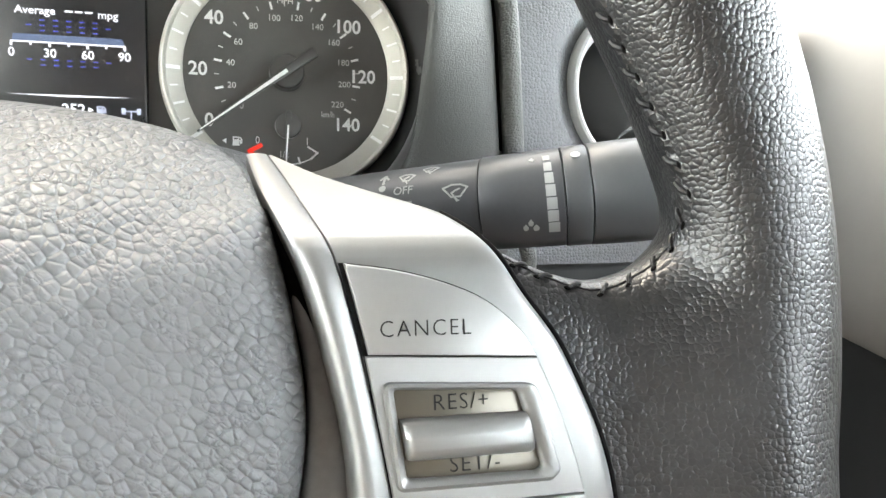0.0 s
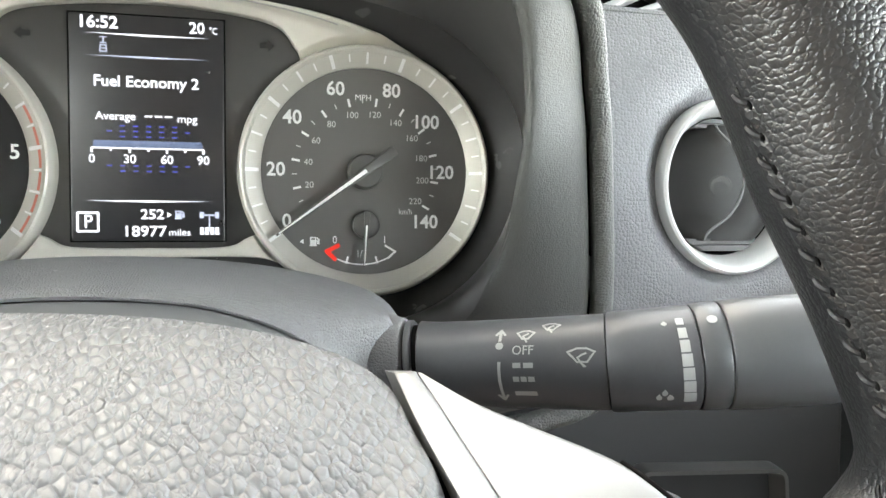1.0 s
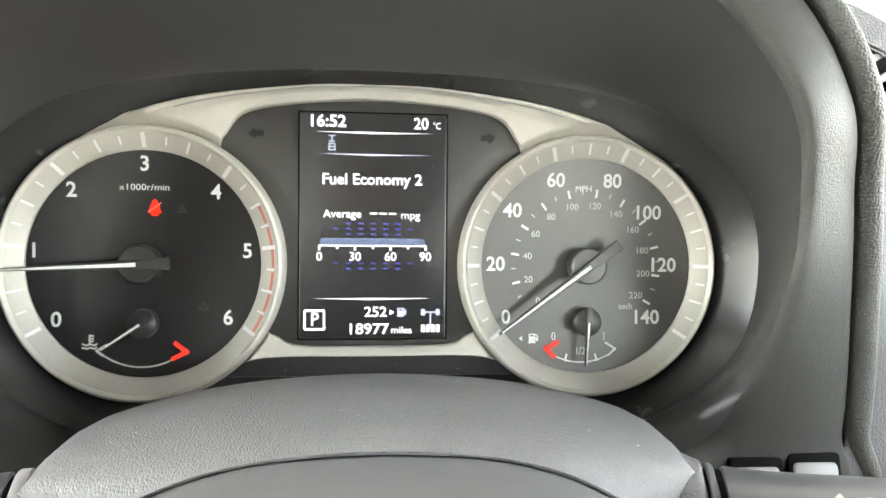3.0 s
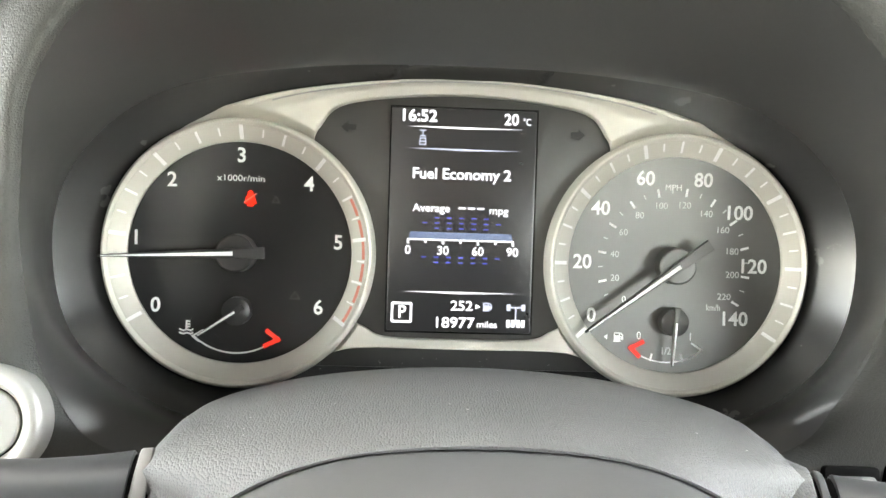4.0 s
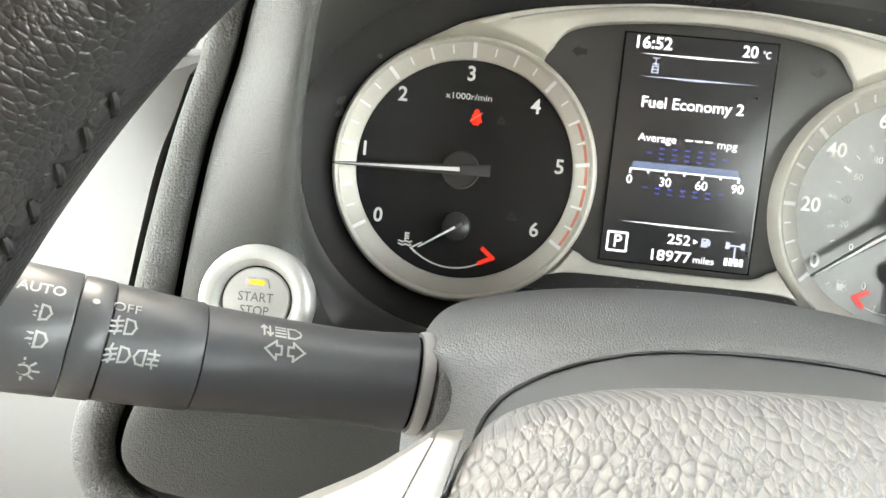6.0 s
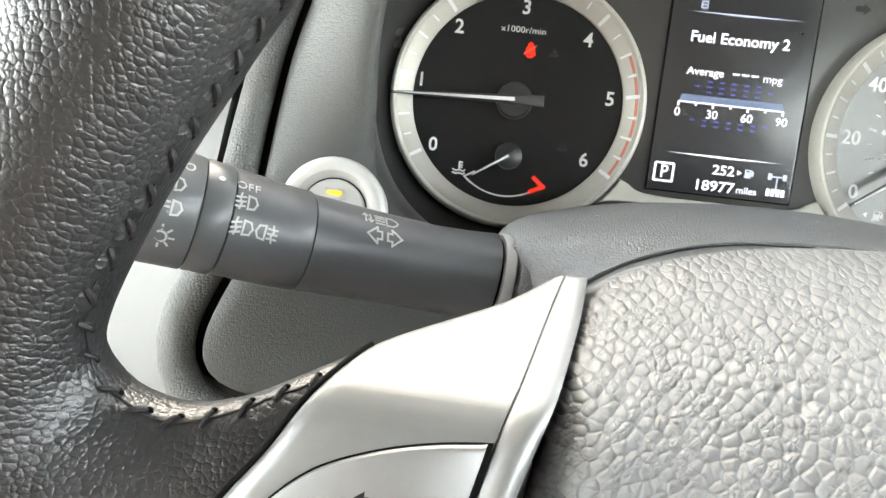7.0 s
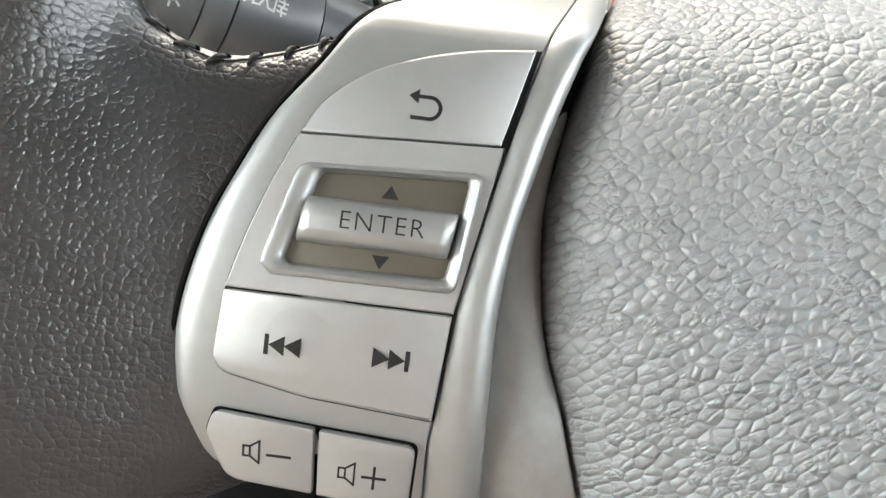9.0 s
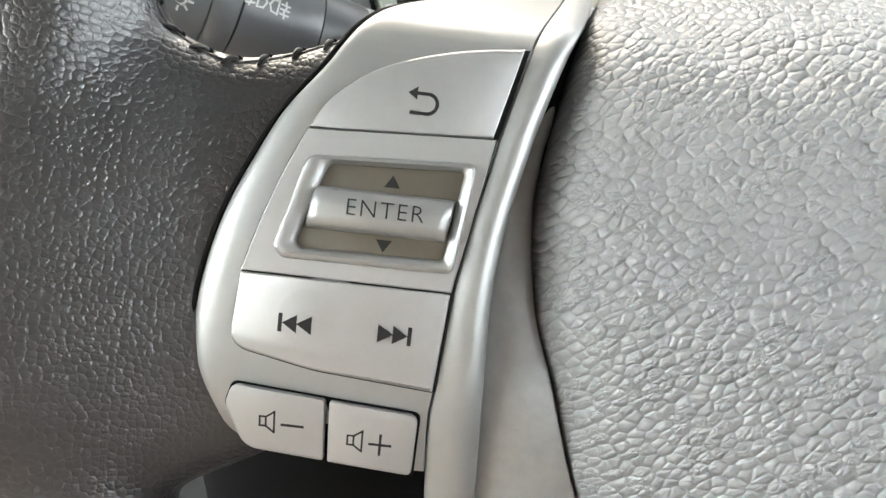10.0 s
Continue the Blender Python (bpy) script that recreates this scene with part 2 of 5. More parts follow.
def spline(points, n=8, closed=False):
    """Catmull-Rom curve through points, n steps a piece."""
    p = [Vector(q) for q in points]
    out, m = [], len(p)
    for i in range(m if closed else m - 1):
        a = p[(i - 1) % m] if closed or i > 0 else p[0] * 2 - p[1]
        b, c = p[i], p[(i + 1) % m]
        d = p[(i + 2) % m] if closed or i + 2 < m else p[-1] * 2 - p[-2]
        for k in range(n):
            t = k / n
            out.append(0.5 * (2 * b + (c - a) * t + (2 * a - 5 * b + 4 * c - d) * t * t + (3 * b - a - 3 * c + d) * t ** 3))
    if not closed:
        out.append(p[-1].copy())
    return out


def loft(rows, closed=False, cap=False, bm=None):
    """Skin over rows of equally many points; closed: each row is a loop."""
    bm = bm or bmesh.new()
    grid = [[bm.verts.new(p) for p in row] for row in rows]
    for a, b in zip(grid, grid[1:]):
        k = len(a)
        for i in range(k if closed else k - 1):
            j = (i + 1) % k
            bm.faces.new((a[i], a[j], b[j], b[i]))
    if cap:
        for row in (grid[0], grid[-1]):
            bm.faces.new(row)
    return bm


def rounded(corners, radius, steps=5):
    """Outline through 2D corners with rounded corners; radius: one number or one a corner."""
    out, m = [], len(corners)
    for i, c in enumerate(corners):
        r = radius[i] if isinstance(radius, (list, tuple)) else radius
        c, a, b = Vector(c), Vector(corners[i - 1]), Vector(corners[(i + 1) % m])
        u, w = (a - c).normalized(), (b - c).normalized()
        half = u.angle(w) / 2
        back = min(r / max(math.tan(half), 1e-3), (a - c).length * 0.48, (b - c).length * 0.48)
        if r <= 0:
            out.append(c)
            continue
        p, q = c + u * back, c + w * back
        for k in range(steps + 1):
            t = k / steps
            out.append((1 - t) ** 2 * p + 2 * t * (1 - t) * c + t * t * q)
    return out


def inset(outline, d):
    """The outline moved inwards by d (outlines run either way round)."""
    area = sum(a.x * b.y - b.x * a.y for a, b in zip(outline, outline[1:] + outline[:1]))
    side, out, m = (1 if area > 0 else -1), [], len(outline)
    for i, c in enumerate(outline):
        e = (c - outline[i - 1]).normalized() + (outline[(i + 1) % m] - c).normalized()
        e = e.normalized() if e.length > 1e-6 else Vector((1, 0))
        out.append(c + Vector((-e.y, e.x)) * d * side)
    return out


def plate(outline, low, high, bevel=0.4, bm=None):
    """A plate over a 2D outline (x, z), from height low to high towards the viewer (-y), its upper edge rounded."""
    bm = bm or bmesh.new()
    outline = [Vector(p) for p in outline]
    levels = [(0, low), (0, high - bevel), (bevel * 0.3, high - bevel * 0.3), (bevel, high)]
    rows = [[(p.x, -h, p.y) for p in inset(outline, d)] for d, h in levels]
    grid = [[bm.verts.new(p) for p in row] for row in rows]
    k = len(outline)
    for a, b in zip(grid, grid[1:]):
        for i in range(k):
            bm.faces.new((a[i], a[(i + 1) % k], b[(i + 1) % k], b[i]))
    bm.faces.new(grid[-1])
    return bm


def lathe(profile, centre=(0, 0), n=96, bm=None, a0=0.0, a1=360.0):
    """Turns a profile of (radius, height towards the viewer) about the axis through centre (x, z)."""
    full = abs(a1 - a0) >= 360
    rows = []
    for r, h in profile:
        row = []
        for i in range(n if full else n + 1):
            a = radians(a0 + (a1 - a0) * i / n)
            row.append((centre[0] + r * math.sin(a), -h, centre[1] + r * math.cos(a)))
        rows.append(row)
    return loft(rows, closed=full, bm=bm)


def tube(path, radius, n=10, bm=None, cap=True):
    """A tube along a path of points; radius: a number or one a point."""
    path = [Vector(p) for p in path]
    rows, up = [], None
    for i, p in enumerate(path):
        d = (path[min(i + 1, len(path) - 1)] - path[max(i - 1, 0)]).normalized()
        if up is None:
            up = d.orthogonal().normalized()
        up = (up - d * up.dot(d)).normalized()
        side = d.cross(up)
        r = radius[i] if isinstance(radius, (list, tuple)) else radius
        rows.append([p + (up * math.cos(2 * math.pi * k / n) + side * math.sin(2 * math.pi * k / n)) * r for k in range(n)])
    return loft(rows, closed=True, cap=cap, bm=bm)


def lettering(body, size, at, height, wide=1.0, align="CENTER", thick=0.15, turn=0.0, skew=0.0, bold=0.0, spacing=1.0):
    """Letters of Blender's built-in font as a bmesh facing the viewer; at: the middle of the line (x, z); size: the capitals' height."""
    cu = bpy.data.curves.new("lettering", "FONT")
    cu.body, cu.size, cu.align_x, cu.align_y, cu.resolution_u = body, size / 0.72, align, "CENTER", 3
    cu.extrude, cu.offset, cu.space_character = thick / 2, bold, spacing
    ob = new("lettering", cu)
    bpy.context.view_layer.update()
    me = bpy.data.meshes.new_from_object(ob.evaluated_get(bpy.context.evaluated_depsgraph_get()))
    bm = bmesh.new()
    bm.from_mesh(me)
    bpy.data.objects.remove(ob)
    bpy.data.curves.remove(cu)
    bpy.data.meshes.remove(me)
    bmesh.ops.remove_doubles(bm, verts=bm.verts, dist=1e-4)
    ca, sa = math.cos(radians(turn)), math.sin(radians(turn))
    for v in bm.verts:
        x, z, h = v.co.x * wide + skew * v.co.y, v.co.y, v.co.z
        v.co = (at[0] + x * ca - z * sa, -(height + h), at[1] + x * sa + z * ca)
    return bm


def strokes(lines, width, height, at=(0, 0), scale=1.0, thick=0.12, bm=None):
    """A flat symbol drawn with strokes: each line is a list of (x, z)."""
    bm = bm or bmesh.new()
    for line in lines:
        pts = [Vector(p) * scale + Vector(at) for p in line]
        for a, b in zip(pts, pts[1:]):
            d = (b - a).normalized()
            s = Vector((-d.y, d.x)) * width / 2
            e = d * width / 2
            box = [a - e - s, b + e - s, b + e + s, a - e + s]
            lo = [bm.verts.new((p.x, -height + thick, p.y)) for p in box]
            hi = [bm.verts.new((p.x, -height, p.y)) for p in box]
            bm.faces.new(hi)
            for i in range(4):
                bm.faces.new((lo[i], lo[(i + 1) % 4], hi[(i + 1) % 4], hi[i]))
    return bm


def flat(outline, height, at=(0, 0), scale=1.0, thick=0.12, bm=None):
    """A filled flat symbol."""
    bm = bm or bmesh.new()
    pts = [Vector(p) * scale + Vector(at) for p in outline]
    lo = [bm.verts.new((p.x, -height + thick, p.y)) for p in pts]
    hi = [bm.verts.new((p.x, -height, p.y)) for p in pts]
    bm.faces.new(hi)
    k = len(pts)
    for i in range(k):
        bm.faces.new((lo[i], lo[(i + 1) % k], hi[(i + 1) % k], hi[i]))
    return bm


def box(x0, x1, y0, y1, z0, z1, bevel=0.0, bm=None):
    bm = bm or bmesh.new()
    made = bmesh.ops.create_cube(bm, size=1.0)["verts"]
    for v in made:
        v.co = ((x0 + x1) / 2 + v.co.x * (x1 - x0), (y0 + y1) / 2 + v.co.y * (y1 - y0), (z0 + z1) / 2 + v.co.z * (z1 - z0))
    if bevel:
        edges = list({e for v in made for e in v.link_edges})
        bmesh.ops.bevel(bm, geom=edges, offset=bevel, segments=3, affect="EDGES", profile=0.5)
    return bm


def arc(centre, radius, a0, a1, n=16):
    """Points on a circle; angles in degrees, clockwise from straight up."""
    return [(centre[0] + radius * math.sin(radians(a0 + (a1 - a0) * i / n)), centre[1] + radius * math.cos(radians(a0 + (a1 - a0) * i / n))) for i in range(n + 1)]


def bent(bm, f):
    """Moves each vertex by a function of (x, y, z)."""
    for v in bm.verts:
        v.co = f(v.co)
    return bm


# ---- instrument cluster ----
HOLLOW = 2.2  # the dials are slightly dished, mm


def gauge(cluster, name, cx, face, hub, label):
    """A dial with its ring, hub and small lower hub; returns the dial part."""
    cz = -18.3
    dial = part(name, lathe([(51.5, -2), (51.5, -0.9)] + [(r, -0.9 - HOLLOW * (1 - (r / 51.5) ** 2)) for r in (48, 42, 36, 30, 24, 18, 12, 6, 0.01)], (cx, cz), 96), face, cluster, label)
    part("gauge_ring", lathe([(50.0, -1.2), (50.0, 0.6), (50.6, 1.2), (56.6, 4.2), (57.0, 4.4)], (cx, cz), 128), RINGFACE, dial, "satin grey ring face carrying the ticks")
    part("ring_rim", lathe([(57.0, 4.4), (57.6, 5.6), (58.4, 6.2), (59.3, 5.8), (60.3, 3.6), (60.8, 0.5), (60.8, -9)], (cx, cz), 128), CHAMPAGNE, dial, "champagne silver outer rim")
    part("needle_hub", lathe([(0.01, 7.2), (7.6, 7.0), (8.4, 6.2), (8.6, -1)], (cx - 1.0, cz), 48), hub, dial, "round needle hub")
    part("small_hub", lathe([(0.01, 4.6), (5.6, 4.4), (6.3, 3.8), (6.5, -1)], (cx - 0.5, cz - 26), 40), hub, dial)
    return dial


def ticks(dial, cx, count, step_angle, start, major, middle, red_from=None):
    """Raised white ticks on the sloping face of a ring."""
    for i in range(count):
        a = radians(start + i * step_angle)
        big = i % major == 0
        mid = i % middle == 0
        r0, r1, w = (50.9, 57.0, 1.7) if big else (51.6, 56.6, 1.05) if mid else (52.6, 56.0, 0.75)
        bm = bmesh.new()
        u, s = Vector((math.sin(a), 0, math.cos(a))), Vector((math.cos(a), 0, -math.sin(a)))
        rows = []
        for r in (r0, r1):
            h = 1.2 + (r - 50.6) * 0.5
            c = Vector((cx, 0, -18.3)) + u * r
            rows.append([c + s * (-w / 2) + Vector((0, -h + 0.2, 0)), c + s * (-w / 2) + Vector((0, -h - 0.35, 0)),
                         c + s * (w / 2) + Vector((0, -h - 0.35, 0)), c + s * (w / 2) + Vector((0, -h + 0.2, 0))])
        part("tick", loft(rows, closed=True, cap=True), TICK, dial)


def needle(dial, cx, cz, angle, length, tail, height, white=1.5, base=2.6, body=GLOSS):
    """A pointer: dark tapered body with a white inlay."""
    a = radians(angle)
    u, s = Vector((math.sin(a), math.cos(a))), Vector((math.cos(a), -math.sin(a)))
    c = Vector((cx, cz))
    dark = [c - u * tail - s * base, c - u * tail + s * base, c + u * length * 0.5 + s * base * 0.5, c + u * length + s * 0.5,
            c + u * length - s * 0.5, c + u * length * 0.5 - s * base * 0.5]
    pointer = part("needle", plate(dark, height - 2.0, height, 0.5), body, dial, "dark tapered needle with a white inlay")
    inlay = [c - s * white * 0.62, c - u * 0.6, c + s * white * 0.62, c + u * length * 0.97 + s * 0.28, c + u * length * 0.97 - s * 0.28]
    part("needle_inlay", plate([inlay[0], inlay[2], inlay[3], inlay[4]], height - 0.1, height + 0.45, 0.2), NEEDLE, dial, "bright white needle inlay")


cluster = thing("instrument_cluster", CL, "instrument cluster with two round dials and a lit colour display", "instrument cluster")
part("backplate", plate(rounded([(-150, -70), (150, -70), (150, 40), (60, 60), (-60, 60), (-150, 40)], 15), -16, -7, 1), TUNNEL, cluster)

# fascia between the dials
part("display_fascia", plate(rounded([(-72, -56), (72, -56), (72, 34), (57, 52), (36, 57.5), (-36, 57.5), (-57, 52), (-72, 34)], 8), -6, -3.6, 0.3), FASCIA, cluster, "fascia round the display, greyed by a painted reflection")

# silver frame: an arch over the display that runs into both rings, and a bridge below it
arch_out = spline([(-137, 3, 25.5), (-122, 3, 38.6), (-81, 3, 53), (-32, 3, 60), (0, 3, 61), (32, 3, 60), (81, 3, 53), (122, 3, 38.6), (137, 3, 25.5)], 40)
arch_in = spline([(-104, 3, 30), (-73, 3, 28), (-66, 3, 39), (-52, 3, 51), (0, 3, 56), (52, 3, 51), (66, 3, 39), (73, 3, 28), (104, 3, 30)], 40)
rows = []
for along, h in ((-0.02, -8), (-0.02, 8.6), (0.03, 9.6), (0.10, 9.3), (0.18, 6.5), (0.25, 5.2), (0.32, 4.2), (0.43, 3.7), (0.54, 3.3), (0.65, 2.9), (0.75, 2.6), (0.86, 2.2), (0.96, 1.8), (1.0, 1.0), (1.0, -3)):
    row = []
    for a, b in zip(arch_out, arch_in):
        x, z = a.x + (b.x - a.x) * along, a.z + (b.z - a.z) * along
        under = max(0.0, min(1.0, (64.5 - math.hypot(abs(x) - 99.5, z + 18.3)) / 4.5))
        row.append((x, -(h + (min(h, -4) - h) * under), z))
    rows.append(row)
part("trim_arch", loft(rows), CHAMPAGNE, cluster, "champagne silver arch over the display")
# no groove is cut: a thin grey tube stands for its shade
groove = [(a.x + (b.x - a.x) * 0.13, -8.4, a.z + (b.z - a.z) * 0.13) for a, b in zip(arch_out, arch_in) if abs(a.x) < 88]
part("arch_groove_line", tube(groove, 0.45, 6), COLLAR, cluster, "thin grey line drawn for the shade of a groove")
low_in = spline([(-60, 0, -47), (-51, 0, -47.5), (-43, 0, -50.5), (-33, 0, -54.6), (0, 0, -55.2), (33, 0, -54.6), (43, 0, -50.5), (51, 0, -47.5), (60, 0, -47)], 30)
low_out = spline([(-70, 0, -70), (-62, 0, -66), (-54, 0, -61), (-38, 0, -59.3), (0, 0, -59.4), (38, 0, -59.3), (54, 0, -61), (62, 0, -66), (70, 0, -70)], 30)
rows = []
for along, h in ((0.0, -3), (0.0, 0.6), (0.08, 1.4), (0.2, 1.8), (0.35, 2.2), (0.5, 2.6), (0.7, 3.2), (0.82, 3.3), (0.92, 3.4), (1.0, 2.4), (1.0, -8)):
    row = []
    for a, b in zip(low_in, low_out):
        x, z = a.x + (b.x - a.x) * along, a.z + (b.z - a.z) * along
        under = max(0.0, min(1.0, (62.0 - math.hypot(abs(x) - 99.5, z + 18.3)) / 1.6))
        row.append((x, -(h + (min(h, -4) - h) * under), z))
    rows.append(row)
part("trim_bridge", loft(rows), CHAMPAGNE, cluster, "champagne silver bridge below the display")

# engine speed dial
tach = gauge(cluster, "rev_counter_dial", -99.5, DIAL, GLOSS, "black rev counter dial")
ticks(tach, -99.5, 25, 246 / 24, -123, 4, 2)
for k in range(6):
    a0 = 62.5 + k * 10.25
    rows = [[(-99.5 + r * math.sin(radians(a)), -(1.45 + (r - 50.6) * 0.5), -18.3 + r * math.cos(radians(a))) for a in np.linspace(a0, a0 + 8.3, 7)] for r in (54.9, 56.2)]
    part("redline_mark", loft(rows), REDLINE, tach, "dull red rev limit mark")
for text, x, z in (("0", -137.1, -43), ("1", -146.2, -12.8), ("2", -130.8, 13.7), ("3", -100.1, 25.6), ("4", -69.5, 13.5), ("5", -55.8, -12.6), ("6", -64.2, -42.4)):
    part("numeral", lettering(text, 6.6, (x, z), -0.8, 0.98, bold=0.18), PRINT, tach)
part("unit_lettering", lettering("x1000r/min", 2.9, (-100.3, 15.4), -0.8, 1.15), PRINT, tach)
needle(tach, -100.5, -18.3, -92.5, 58.5, 13.5, 9.5)
needle(tach, -100, -44.3, -124, 20, 4, 6.0, 0.9, 1.4)
part("temperature_arc", strokes([arc((-101, -36), 27.8, 137, 223, 20)], 0.7, -0.7), PRINT, tach)
part("temperature_low_mark", strokes([[(-115.5, -53.6), (-120.2, -56.4), (-117.5, -58.6)]], 0.8, -0.7), PRINT, tach)
part("temperature_high_mark", strokes([[(-86.5, -53.5), (-81.8, -57.2), (-87.5, -60.0)]], 1.9, -0.65), RED_CHEVRON, tach, "red hot-engine chevron")
bm = strokes([[(0, -1), (0, 3)], [(0, 2.8), (1.4, 2.8)], [(0, 1.5), (1.4, 1.5)], [(0, 0.3), (1.4, 0.3)], [(-3, -1), (-1.2, -1.6), (0.4, -1), (2.2, -1.6), (3, -1)], [(-3, -2.6), (-1.2, -3.1), (0.4, -2.6), (2.2, -3.1), (3, -2.6)]], 0.75, -0.7, (-123.2, -52.6), 0.95)
part("coolant_symbol", bm, PRINT, tach)
bell = [(-2.9, -2.2), (2.9, -2.2), (2.2, -0.6), (2.0, 1.0), (1.1, 1.7), (1.3, 2.8), (0, 3.9), (-1.3, 2.8), (-1.1, 1.7), (-2.0, 1.0), (-2.2, -0.6)]
belt = flat(bell, -0.4, (-96.0, 6.4), 1.0)
flat([(-1.3, -3.4), (1.3, -3.4), (1.6, -2.5), (-1.6, -2.5)], -0.4, (-96.0, 6.4), 1.0, bm=belt)
part("seat_belt_warning", belt, RED_LIT, tach, "lit red seat belt warning")
part("warning_slash", strokes([[(-2.6, -1.6), (2.6, 2.2)]], 0.55, -0.2, (-96.0, 6.4)), REDLINE, tach)
for x, z, s in ((-84.5, 6.2, 0.8), (-75, -37, 1.0)):
    part("unlit_warning", strokes([[(-2.2, -1.6), (2.2, -1.6), (0, 2.0), (-2.2, -1.6)]], 0.5, -0.8, (x, z), s), GHOST, tach, "unlit warning symbol")

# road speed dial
speedo = gauge(cluster, "speedometer_dial", 99.5, DIAL_GREY, HUB_GREY, "satin charcoal speedometer dial with a reflection painted in")
ticks(speedo, 99.5, 29, 252 / 28, -126, 4, 2)
for text, x, z in (("0", 61.4, -42.5), ("20", 56.4, -17.9), ("40", 64.2, 7.0), ("60", 84.6, 21.3), ("80", 111.8, 21.3), ("100", 129.0, 6.6), ("120", 136.6, -18.1), ("140", 128.6, -42.8)):
    part("numeral", lettering(text, 6.6, (x, z), -0.8, 0.97, bold=0.18), PRINT, speedo)
part("unit_lettering", lettering("MPH", 2.9, (98.0, 17.6), -0.8, 1.0), PRINT, speedo)
part("unit_lettering", lettering("km/h", 3.0, (119.0, -37.6), -0.8, 0.8), PRINT_DIM, speedo)
for k in range(0, 221, 10):
    a = radians(-126 + k / 225.3 * 252)
    if k % 20 == 0:
        part("small_numeral", lettering(str(k), 3.1, (99.5 + 28.2 * math.sin(a), -18.3 + 28.2 * math.cos(a)), -0.8, 1.0), PRINT_DIM, speedo)
    r0, r1 = (32.8, 35.6) if k % 20 == 0 else (33.6, 35.4)
    if k:
        part("small_tick", strokes([[(99.5 + r * math.sin(a), -18.3 + r * math.cos(a)) for r in (r0, r1)]], 1.1 if k % 20 == 0 else 0.5, -0.75), PRINT if k % 20 == 0 else PRINT_DIM, speedo)
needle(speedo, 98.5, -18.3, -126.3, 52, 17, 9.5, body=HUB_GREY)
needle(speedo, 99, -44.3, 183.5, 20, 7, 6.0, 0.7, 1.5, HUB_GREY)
part("fuel_arc", strokes([arc((97.3, -36.0), 27.5, 149, 211, 18)], 0.7, -0.7), PRINT, speedo)
part("fuel_empty_mark", strokes([[(85.6, -54.2), (80.4, -57.0), (84.0, -60.6)]], 1.9, -0.65), RED_CHEVRON, speedo, "red empty-tank chevron")
part("fuel_full_mark", strokes([[(109.0, -54.4), (113.6, -57.2), (110.4, -60.2)]], 1.0, -0.65), PRINT, speedo)
for a in (164, 196):
    part("small_tick", strokes([[(97.3 + r * math.sin(radians(a)), -36 + r * math.cos(radians(a))) for r in (25.0, 27.6)]], 1.0, -0.7), PRINT, speedo)
part("small_numeral", lettering("0", 3.8, (84.2, -51.6), -0.8, 0.85), PRINT, speedo)
part("small_numeral", lettering("1", 3.8, (108.6, -51.6), -0.8, 0.85), PRINT, speedo)
part("small_numeral", lettering("1/2", 3.4, (97, -58.4), -0.8, 0.85), PRINT_DIM, speedo)


def pump(at, scale, height, bm=None):
    """A fuel pump symbol."""
    bm = strokes([[(-1.6, -2.2), (-1.6, 2.2), (1.2, 2.2), (1.2, -2.2)], [(-1.4, 0.6), (1.0, 0.6)], [(1.2, 0.4), (2.2, 0.2), (2.2, -1.2), (3.0, -1.2), (3.0, 1.0), (2.0, 2.0)]], 0.6, height, at, scale, bm=bm)
    flat([(-2.3, -2.7), (1.9, -2.7), (1.9, -2.0), (-2.3, -2.0)], height, at, scale, bm=bm)
    return flat([(-1.6, -2.2), (1.2, -2.2), (1.2, 0.4), (-1.6, 0.4)], height, at, scale, bm=bm)


part("fuel_symbol", pump((74.0, -52.2), 0.85, -0.7), PRINT, speedo)
part("fuel_side_arrow", flat([(-1, 0), (0.9, 1.3), (0.9, -1.3)], -0.7, (68.4, -52.2)), PRINT, speedo)

# the print follows the dished faces
for dial, cx in ((tach, -99.5), (speedo, 99.5)):
    for ob in dial.children:
        if ob.name.split(".")[0] in ("numeral", "small_numeral", "unit_lettering", "small_tick", "fuel_arc", "temperature_arc", "fuel_symbol", "coolant_symbol", "unlit_warning", "seat_belt_warning", "warning_slash", "fuel_side_arrow"):
            for v in ob.data.vertices:
                r2 = (v.co.x / MM - cx) ** 2 + (v.co.z / MM + 18.3) ** 2
                v.co.y += HOLLOW * max(0, 1 - r2 / 51.5 ** 2) * MM

# colour display
display = part("display_screen", plate(rounded([(-33, -51.6), (33, -51.6), (33, 50), (-33, 50)], 1.0), -4, -0.6, 0.3), SCREEN, cluster, "lit portrait colour display")
part("display_edge", strokes([[(-33.4, -52), (33.4, -52), (33.4, 50.4), (-33.4, 50.4), (-33.4, -52)]], 0.8, -0.75, thick=2.0), BLACK, cluster, "black edge round the display")
glyph = lambda name, bm, mat=LCD_WHITE, label="": part(name, bm, mat, display, label)  # noqa: E731
HD = -0.5
glyph("clock_lettering", lettering("16:52", 5.4, (-21, 46.2), HD, 1.03, bold=0.16))
glyph("temperature_lettering", lettering("20", 5.2, (21.4, 45.8), HD, 0.95, bold=0.11))
glyph("degree_lettering", lettering("\u00b0C", 3.2, (28.6, 45.0), HD, 0.8))
for z, mat in ((41.6, LCD_WHITE), (31.7, LCD_SOFT), (-33.5, LCD_WHITE)):
    glyph("divider_line", flat([(-27, z - HD * 0), (0, z - 0.75), (27, z), (0, z + 0.25)], HD), mat)
